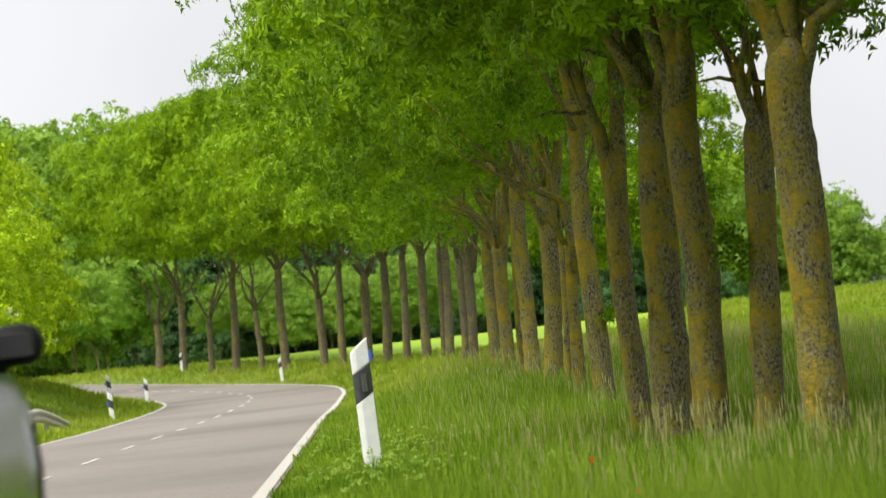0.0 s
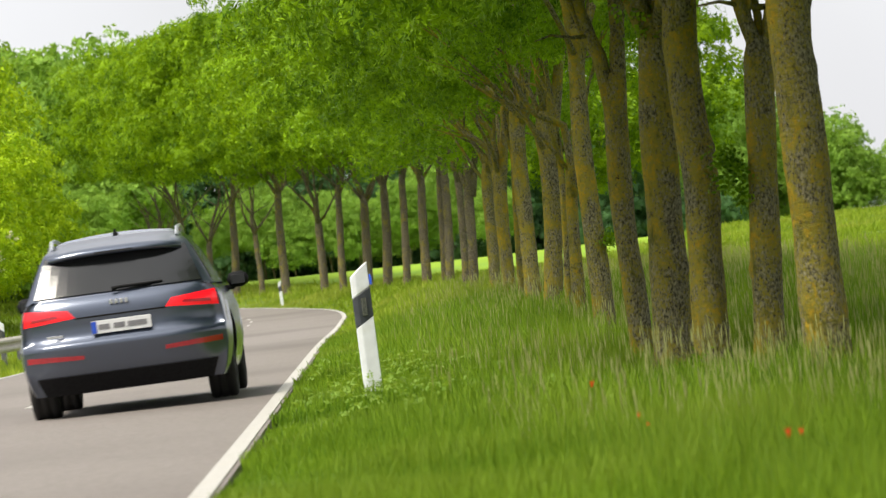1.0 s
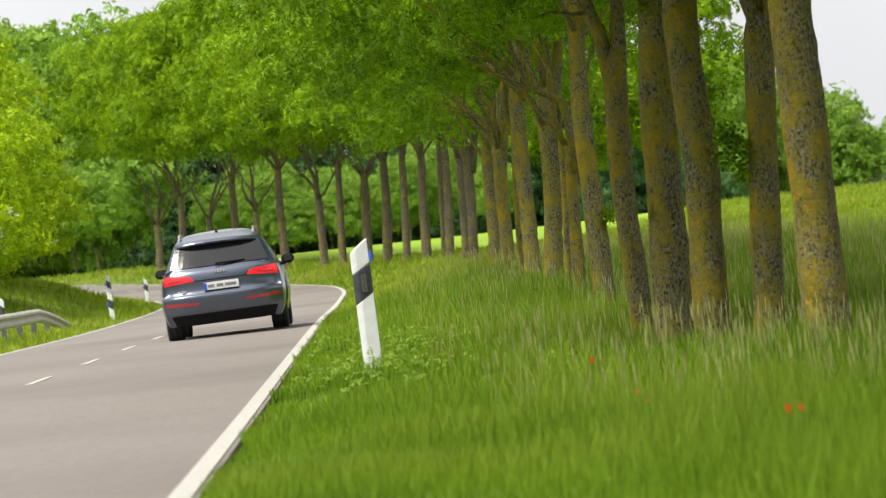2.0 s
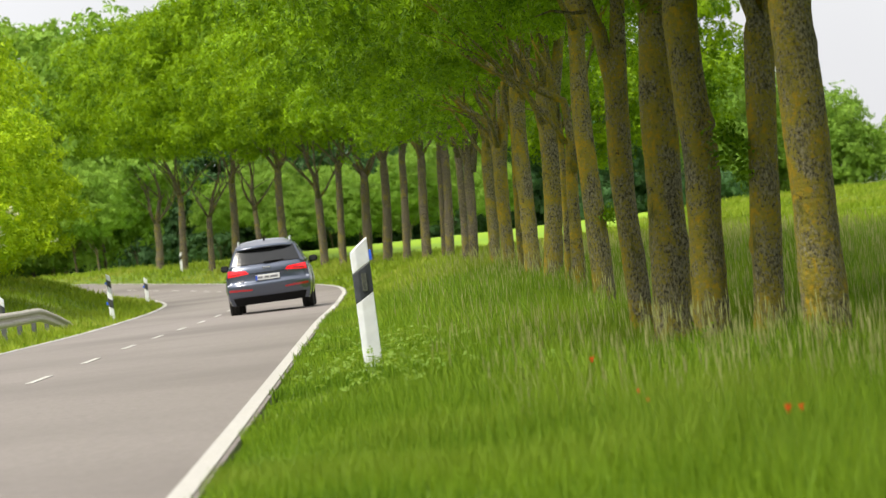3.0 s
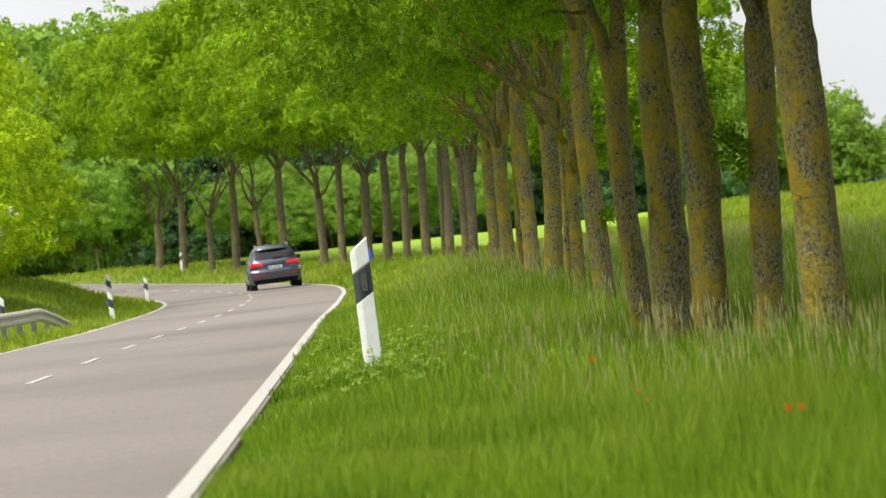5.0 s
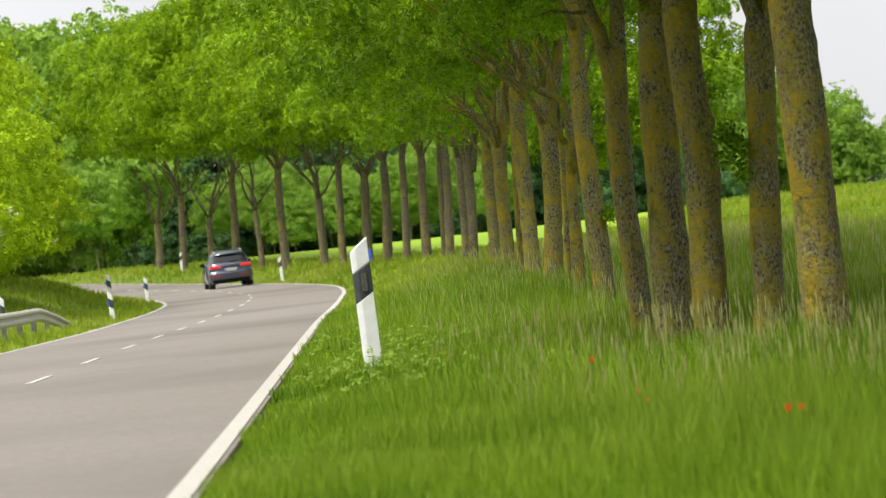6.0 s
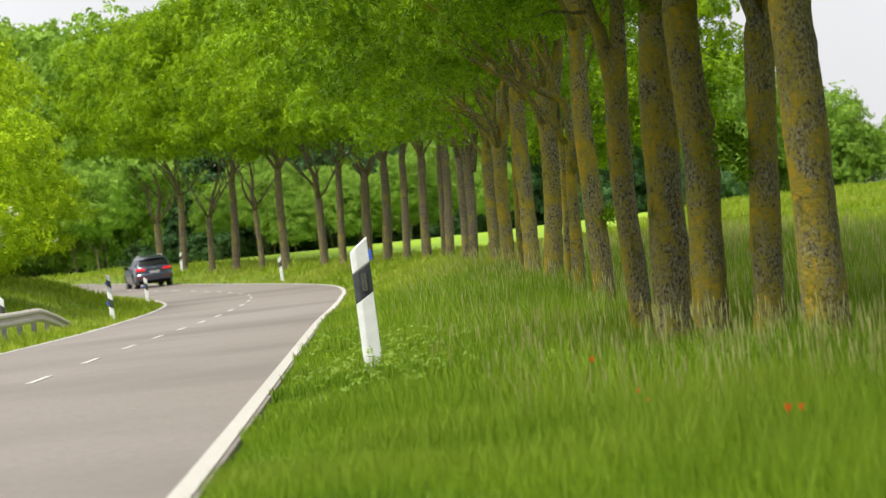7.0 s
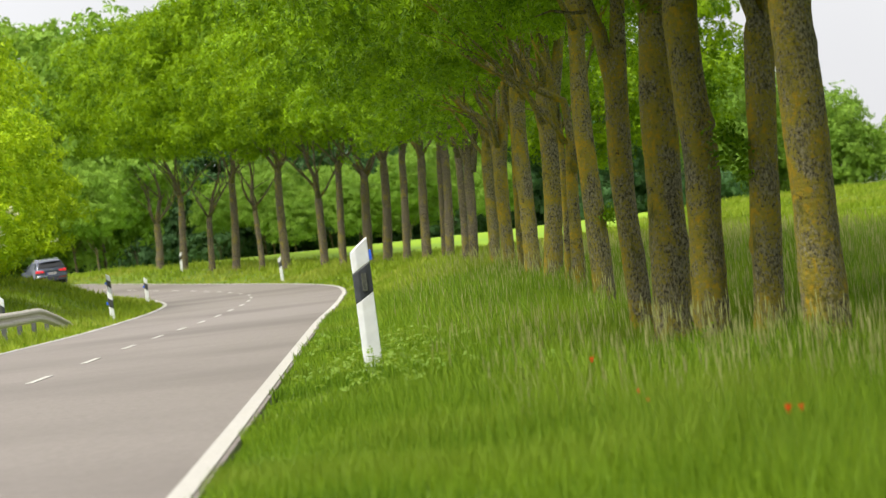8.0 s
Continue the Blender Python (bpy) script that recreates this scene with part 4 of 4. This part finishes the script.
CABIN = [(1.04, -0.78, 2.45, 0.83), (1.094, -0.745, 2.28, 0.80), (1.184, -0.69, 2.02, 0.765), (1.292, -0.62, 1.74, 0.715), (1.40, -0.545, 1.46, 0.665),
         (1.455, -0.50, 1.30, 0.635), (1.49, -0.38, 1.18, 0.60), (1.54, -0.12, 1.05, 0.56), (1.58, 0.2, 0.92, 0.46), (1.60, 0.45, 0.78, 0.3)]
AXLES, TYRE_R, TRACK = (0.0, 2.82), 0.362, 0.80


def rear_y(x, z):
    """The tail's surface."""
    s = abs(x) / 0.9
    return float(between(z, REAR)) + 0.14 * s ** 6 + 0.035 * s * s


def patch_on(bm, surface, rows, cols, proud, thick=0.012):
    """A thin solid piece that follows a surface: surface(i, j) gives a point and the way out of it."""
    front = [[surface(i / (rows - 1), j / (cols - 1)) for j in range(cols)] for i in range(rows)]
    out = [[bm.verts.new(p + n * proud) for p, n in row] for row in front]
    inn = [[bm.verts.new(p + n * (proud - thick)) for p, n in row] for row in front]
    for grid, flip in ((out, False), (inn, True)):
        for i in range(rows - 1):
            for j in range(cols - 1):
                q = (grid[i][j], grid[i][j + 1], grid[i + 1][j + 1], grid[i + 1][j])
                bm.faces.new(q[::-1] if flip else q)
    rim = [(i, 0) for i in range(rows)] + [(rows - 1, j) for j in range(1, cols)] + [(i, cols - 1) for i in range(rows - 2, -1, -1)] + [(0, j) for j in range(cols - 2, 0, -1)]
    for (a, b), (c, d) in zip(rim, rim[1:] + rim[:1]):
        bm.faces.new((out[a][b], out[c][d], inn[c][d], inn[a][b]))
    bmesh.ops.recalc_face_normals(bm, faces=bm.faces)


def on_tail(corners):
    """A patch of the tail between four corners (x, z), bottom left, bottom right, top right, top left."""
    def at(i, j):
        (ax, az), (bx, bz), (cx, cz), (dx, dz) = corners
        x = (ax * (1 - j) + bx * j) * (1 - i) + (dx * (1 - j) + cx * j) * i
        z = (az * (1 - j) + bz * j) * (1 - i) + (dz * (1 - j) + cz * j) * i
        e = 0.01
        n = Vector((rear_y(x + e, z) - rear_y(x - e, z), -2 * e, rear_y(x, z + e) - rear_y(x, z - e))).normalized()
        return Vector((x, rear_y(x, z), z)), n
    return at


def cabin(z):
    zs = [c[0] for c in CABIN]
    return [float(np.interp(z, zs, [c[k] for c in CABIN])) for k in (1, 2, 3)]


def on_back_glass(x_low, x_high, z_low, z_high):
    def at(i, j):
        z = z_low + (z_high - z_low) * i
        x = (2 * j - 1) * (x_low + (x_high - x_low) * i)
        y = cabin(z)[0] + 0.045 * (abs(x) / 0.75) ** 4
        return Vector((x, y - 0.012, z)), Vector((0, -0.86, 0.5))
    return at


def on_side(side, y_low, y_high, z_low, z_high, slant):
    """A side pane between two heights, its ends slanting with the pillars."""
    def at(i, j):
        z = z_low + (z_high - z_low) * i
        y = y_low[0] + (y_high[0] - y_low[0]) * j
        y2 = y_low[1] + (y_high[1] - y_low[1]) * j
        y = y + (y2 - y) * i
        return Vector((side * (cabin(z)[2] + 0.004), y, z)), Vector((side * 0.9, 0, 0.42))
    return at


def body_bmesh():
    bm = bmesh.new()
    ys = [-0.74, -0.66, -0.56] + [round(-0.48 + 0.06 * k, 3) for k in range(17)] + [0.7, 1.2, 1.7, 2.1] + [round(2.34 + 0.06 * k, 3) for k in range(17)] + [3.4, 3.52, 3.62, 3.70, 3.74]
    rings = []
    # the tail: a grid across
    cols = 17
    tail = []
    for z in LEVELS:
        w = 0.90 * float(between(z, SHAPE))
        tail.append([bm.verts.new((x, rear_y(x, z), z)) for x in np.linspace(-w, w, cols)])
    for a, b in zip(tail, tail[1:]):
        for k in range(cols - 1):
            bm.faces.new((a[k], a[k + 1], b[k + 1], b[k]))
    right = [[row[-1] for row in tail]]
    left = [[row[0] for row in tail]]
    for y in ys:
        low = 0.20
        for ax in AXLES:
            if abs(y - ax) < 0.43:
                low = max(low, 0.36 + math.sqrt(0.43 ** 2 - (y - ax) ** 2))
        drop = 0.0 if y < 2.3 else 0.17 * ((y - 2.3) / 1.44) ** 1.6
        wide = float(between(y, WIDE))
        ra, la = [], []
        for z in LEVELS:
            zz = max(z, low)
            x = wide * float(between(min(zz, 1.06), SHAPE))
            flare = 0.0
            for ax in AXLES:
                r = math.hypot(y - ax, zz - 0.36)
                flare = max(flare, 0.014 * math.exp(-((r - 0.45) / 0.06) ** 2))
            zd = zz - drop * max(0.0, (zz - 0.6) / 0.46)
            back = max(0.0, (zz - 0.5)) * 0.12 if y > 3.3 else 0.0
            ra.append(bm.verts.new((x + flare, y - back, zd)))
            la.append(bm.verts.new((-x - flare, y - back, zd)))
        right.append(ra)
        left.append(la)
    for a, b in zip(right, right[1:]):
        for k in range(len(LEVELS) - 1):
            bm.faces.new((a[k], b[k], b[k + 1], a[k + 1]))
    for a, b in zip(left, left[1:]):
        for k in range(len(LEVELS) - 1):
            bm.faces.new((a[k], a[k + 1], b[k + 1], b[k]))
    for a, b, c, d in zip(right, right[1:], left, left[1:]):        # bonnet and deck
        bm.faces.new((a[-1], b[-1], d[-1], c[-1]))
    for k in range(len(LEVELS) - 1):                                 # nose
        bm.faces.new((right[-1][k], left[-1][k], left[-1][k + 1], right[-1][k + 1]))
    # the cabin: loops that close towards the roof
    loops = []
    for z, r, f, w in CABIN:
        loop = []
        n = 12
        for k in range(n + 1):                                       # rear edge, left to right
            x = w * (2 * k / n - 1)
            loop.append((x, r + 0.045 * (abs(x) / 0.75) ** 4, z + 0.012 * (1 - (x / w) ** 2) * (z > 1.45)))
        for k in range(1, 8):
            t = k / 8
            loop.append((w * (1 + 0.05 * math.sin(t * 3.14)), r + 0.05 + (f - r - 0.1) * t, z))
        for k in range(n + 1):
            x = w * (1 - 2 * k / n)
            loop.append((x, f + 0.12 * (1 - (x / w) ** 2), z))
        for k in range(7, 0, -1):
            t = k / 8
            loop.append((-w * (1 + 0.05 * math.sin(t * 3.14)), r + 0.05 + (f - r - 0.1) * t, z))
        loops.append([bm.verts.new(p) for p in loop])
    for a, b in zip(loops, loops[1:]):
        for k in range(len(a)):
            bm.faces.new((a[k], a[(k + 1) % len(a)], b[(k + 1) % len(a)], b[k]))
    bm.faces.new(loops[-1])
    bmesh.ops.dissolve_degenerate(bm, dist=0.0005, edges=list(bm.edges))
    bmesh.ops.recalc_face_normals(bm, faces=bm.faces)
    return bm


def lathe(bm, profile, sides=28):
    """A ring about the x axis from (x, radius) points, closed."""
    rings = []
    for k in range(sides):
        a = 2 * math.pi * k / sides
        rings.append([bm.verts.new((x, math.cos(a) * r, math.sin(a) * r)) for x, r in profile])
    for a, b in zip(rings, rings[1:] + rings[:1]):
        for k in range(len(profile)):
            n = (k + 1) % len(profile)
            bm.faces.new((a[k], a[n], b[n], b[k]))
    bmesh.ops.recalc_face_normals(bm, faces=bm.faces)


def make_wheel(car, x, y):
    wheel = new("wheel")
    wheel.parent = car
    at = pose(x, y, TYRE_R)
    wheel.matrix_basis = at
    s = 1 if x > 0 else -1
    bm = bmesh.new()
    lathe(bm, [(-0.118, 0.262), (-0.128, 0.30), (-0.122, 0.34), (-0.10, 0.359), (-0.05, 0.362), (-0.045, 0.354), (-0.03, 0.354), (-0.025, 0.362),
               (0.025, 0.362), (0.03, 0.354), (0.045, 0.354), (0.05, 0.362), (0.10, 0.359), (0.122, 0.34), (0.128, 0.30), (0.118, 0.262)])
    part("tyre", bm, RUBBER, wheel, smooth=True)
    bm = bmesh.new()
    lathe(bm, [(-0.115, 0.264), (-0.10, 0.235), (0.09, 0.235), (0.115, 0.264)])
    lathe(bm, [(0.04 * s, 0.01), (0.04 * s, 0.055), (0.085 * s, 0.05), (0.085 * s, 0.01)], 16)
    for k in range(5):
        box(bm, 0.07 * s, 0, 0.145, 0.03, 0.05, 0.20, 0.008, Matrix.Rotation(radians(72 * k), 4, "X"))
    part("rim", bm, ALLOY, wheel, "five-spoke grey alloy rim")
    return wheel, at


def make_car():
    car = new("car")
    tagged(car, "dark blue-grey metallic sport utility car driving away", "car")
    part("body", body_bmesh(), PAINT, car, "dark blue-grey metallic bodywork", smooth=True)
    bm = bmesh.new()
    box(bm, 0, 1.4, 0.36, 1.25, 4.2, 0.30, 0.05)
    part("underbody", bm, BLACK_TRIM, car)
    bm = bmesh.new()
    for ax in AXLES:
        for s in (-1, 1):
            box(bm, s * 0.60, ax, 0.50, 0.04, 0.84, 0.56, 0.01)
    part("wheel_housing", bm, BLACK_TRIM, car)
    bm = bmesh.new()
    patch_on(bm, on_tail([(-0.74, 0.22), (0.74, 0.22), (0.80, 0.38), (-0.80, 0.38)]), 5, 15, 0.012, 0.03)
    part("diffuser", bm, BLACK_TRIM, car, "matt black lower bumper insert", smooth=False)
    for s in (-1, 1):
        # lamps
        bm = bmesh.new()
        c = [(0.40, 0.88), (0.865, 0.845), (0.85, 0.985), (0.46, 0.95)]
        c = c if s > 0 else [(-c[1][0], c[1][1]), (-c[0][0], c[0][1]), (-c[3][0], c[3][1]), (-c[2][0], c[2][1])]
        patch_on(bm, on_tail(c), 6, 12, 0.008, 0.02)
        lamp = part("tail_light", bm, LAMP_RED, car, "bright red tail light", smooth=False)
        bm = bmesh.new()
        c = [(0.55, 0.90), (0.80, 0.88), (0.79, 0.905), (0.57, 0.92)]
        c = c if s > 0 else [(-c[1][0], c[1][1]), (-c[0][0], c[0][1]), (-c[3][0], c[3][1]), (-c[2][0], c[2][1])]
        patch_on(bm, on_tail(c), 3, 8, 0.013, 0.01)
        part("lens_insert", bm, LAMP_DIM, lamp)
        bm = bmesh.new()
        c = [(0.36, 0.51), (0.865, 0.525), (0.865, 0.575), (0.36, 0.545)]
        c = c if s > 0 else [(-c[1][0], c[1][1]), (-c[0][0], c[0][1]), (-c[3][0], c[3][1]), (-c[2][0], c[2][1])]
        patch_on(bm, on_tail(c), 3, 10, 0.008, 0.015)
        part("bumper_reflector", bm, LAMP_DIM, car, "long dark red bumper reflector")
        # mirrors
        bm = bmesh.new()
        box(bm, s * 0.995, 1.78, 1.05, 0.20, 0.16, 0.145, 0.06)
        box(bm, s * 0.89, 1.82, 0.985, 0.14, 0.09, 0.05, 0.015)
        mirror = part("wing_mirror", bm, BLACK_TRIM, car, "black wing mirror", smooth=True)
        bm = bmesh.new()
        box(bm, s * 0.995, 1.698, 1.05, 0.13, 0.006, 0.085, 0.002)
        part("mirror_glass", bm, GLASS_DARK, mirror)
        # side panes
        for (a, b, c2, d) in ((-0.48, 0.02, -0.36, 0.02), (0.08, 0.98, 0.08, 0.95), (1.04, 1.98, 1.01, 1.42)):
            bm = bmesh.new()
            patch_on(bm, on_side(s, (a, c2), (b, d), 1.08, 1.39, 0), 5, 8, 0.016, 0.02)
            part("side_window", bm, GLASS_DARK, car)
        # roof rails
        bm = bmesh.new()
        tube(bm, [(s * 0.56, -0.30, 1.50), (s * 0.565, -0.18, 1.578), (s * 0.57, 0.4, 1.60), (s * 0.565, 0.95, 1.575), (s * 0.56, 1.05, 1.51)], [0.017] * 5, 8)
        part("roof_rail", bm, SATIN_RAIL, car)
    bm = bmesh.new()
    patch_on(bm, on_back_glass(0.745, 0.63, 1.08, 1.425), 8, 17, 0.004, 0.02)
    part("rear_window", bm, GLASS_DARK, car, "tinted rear window")
    bm = bmesh.new()
    def screen(i, j):
        z = 1.08 + 0.37 * i
        c = cabin(z)
        x = (2 * j - 1) * c[2] * 0.9
        return Vector((x, c[1] + 0.12 * (1 - (x / c[2]) ** 2), z)), Vector((0, 0.5, 0.86))
    patch_on(bm, screen, 6, 11, 0.012, 0.016)
    part("windscreen", bm, GLASS_DARK, car)
    bm = bmesh.new()

    def spoil(i, j):
        x = (2 * j - 1) * 0.60
        return Vector((x, -0.65 + 0.47 * i + 0.09 * (abs(x) / 0.6) ** 4, 1.428 + 0.118 * i - 0.03 * (abs(x) / 0.6) ** 3)), Vector((0, -0.17, 0.985))
    patch_on(bm, spoil, 4, 15, 0.022, 0.042)
    part("roof_spoiler", bm, PAINT, car, smooth=True)
    bm = bmesh.new()
    box(bm, 0, -0.655, 1.432, 0.34, 0.015, 0.012, 0.003)
    part("brake_light", bm, GLASS_DARK, car)
    bm = bmesh.new()
    p = [(-0.03, 0.02, 1.565), (0.03, 0.02, 1.565), (0.03, 0.22, 1.565), (-0.03, 0.22, 1.565), (-0.006, 0.03, 1.635), (0.006, 0.03, 1.635), (0.006, 0.12, 1.618), (-0.006, 0.12, 1.618)]
    v = [bm.verts.new(c) for c in p]
    for f in ((0, 1, 5, 4), (1, 2, 6, 5), (2, 3, 7, 6), (3, 0, 4, 7), (4, 5, 6, 7), (3, 2, 1, 0)):
        bm.faces.new([v[k] for k in f])
    bmesh.ops.recalc_face_normals(bm, faces=bm.faces)
    part("roof_aerial", bm, BLACK_TRIM, car)
    bm = bmesh.new()
    tube(bm, [(-0.05, -0.81, 1.095), (0.0, -0.80, 1.105), (0.40, -0.755, 1.112)], [0.022, 0.016, 0.009], 7)
    part("wiper", bm, BLACK_TRIM, car)
    # number plate, its writing as plain bars
    bm = bmesh.new()
    box(bm, 0.0, -0.885, 0.775, 0.53, 0.012, 0.115, 0.004)
    plate = part("number_plate", bm, PLATE_WHITE, car, "white number plate with a blue end strip")
    bm = bmesh.new()
    box(bm, -0.243, -0.893, 0.775, 0.044, 0.006, 0.105)
    part("blue_strip", bm, PLATE_BLUE, plate)
    for x0, wide in ((-0.155, 0.10), (-0.02, 0.10), (0.14, 0.17)):
        bm = bmesh.new()
        box(bm, x0, -0.8935, 0.775, wide, 0.006, 0.045, 0.002)
        part("bar", bm, BAR_GREY, plate)
    bm = bmesh.new()
    for k in range(4):
        box(bm, -0.066 + 0.044 * k, -0.872, 0.985, 0.030, 0.012, 0.045, 0.008)
    part("emblem", bm, CHROME, car)
    bm = bmesh.new()
    patch_on(bm, on_tail([(-0.40, 0.868), (0.40, 0.868), (0.40, 0.882), (-0.40, 0.882)]), 2, 9, 0.006, 0.012)
    part("tailgate_groove", bm, BLACK_TRIM, car)
    bm = bmesh.new()
    box(bm, -0.60, -0.862, 0.735, 0.14, 0.006, 0.022, 0.002)
    part("badge", bm, CHROME, car)
    made = [make_wheel(car, s * TRACK, ax) for ax in AXLES for s in (-1, 1)]
    return car, made


# ---- everything in its place ----
make_avenue()
make_hedge()
make_wood()
make_field()
make_posts()
make_barrier()
for k, (x, y, tall, wide) in enumerate([(0.68, 22.7, 0.36, 1.15), (1.10, 15.3, 0.37, 1.0), (1.145, 15.3, 0.375, 0.75), (0.73, 18.5, 0.36, 0.5), (0.735, 17.8, 0.34, 0.4)]):
    make_poppy(x, y, tall, wide, 700 + k)
make_house()
make_grass()
make_weeds()
car, wheels = make_car()


# ---- what moves ----
# where the car's rear axle is: seconds, metres ahead; it keeps its lane
DRIVE = [(0.0, 14.0), (0.5, 27.8), (1.0, 40.7), (1.5, 54.2), (2.5, 84.2), (3.5, 114.8), (4.5, 146.2), (6.0, 191.0), (6.5, 207.0), (7.0, 222.6),
         (7.5, 238.0), (8.0, 252.0)]
LANE = [(0.0, 1.43), (0.5, 1.37), (1.0, 1.44), (1.5, 1.44), (3.5, 1.35), (4.5, 1.43), (8.0, 1.42)]


def car_pose(t):
    y = float(between(t, DRIVE))
    sl = float(lean_of(y))
    n = math.sqrt(1 + sl * sl)
    lane = float(between(t, LANE))
    x, y2 = float(middle(y)) + lane / n, y - lane * sl / n
    rise = float(road_z(y + 1.4) - road_z(y - 1.4)) / 2.8
    return pose(x, y2, float(road_z(y)) + 0.016, math.degrees(math.atan(rise)), -1.1, -math.degrees(math.atan(sl)))


def motions():
    walk(car, [(k / 5, car_pose(k / 5)) for k in range(41)])
    for wheel, at in wheels:
        walk(wheel, [(k / 10, at @ pose(0, 0, 0, -45 * k, 0, 0)) for k in range(81)])


motions()
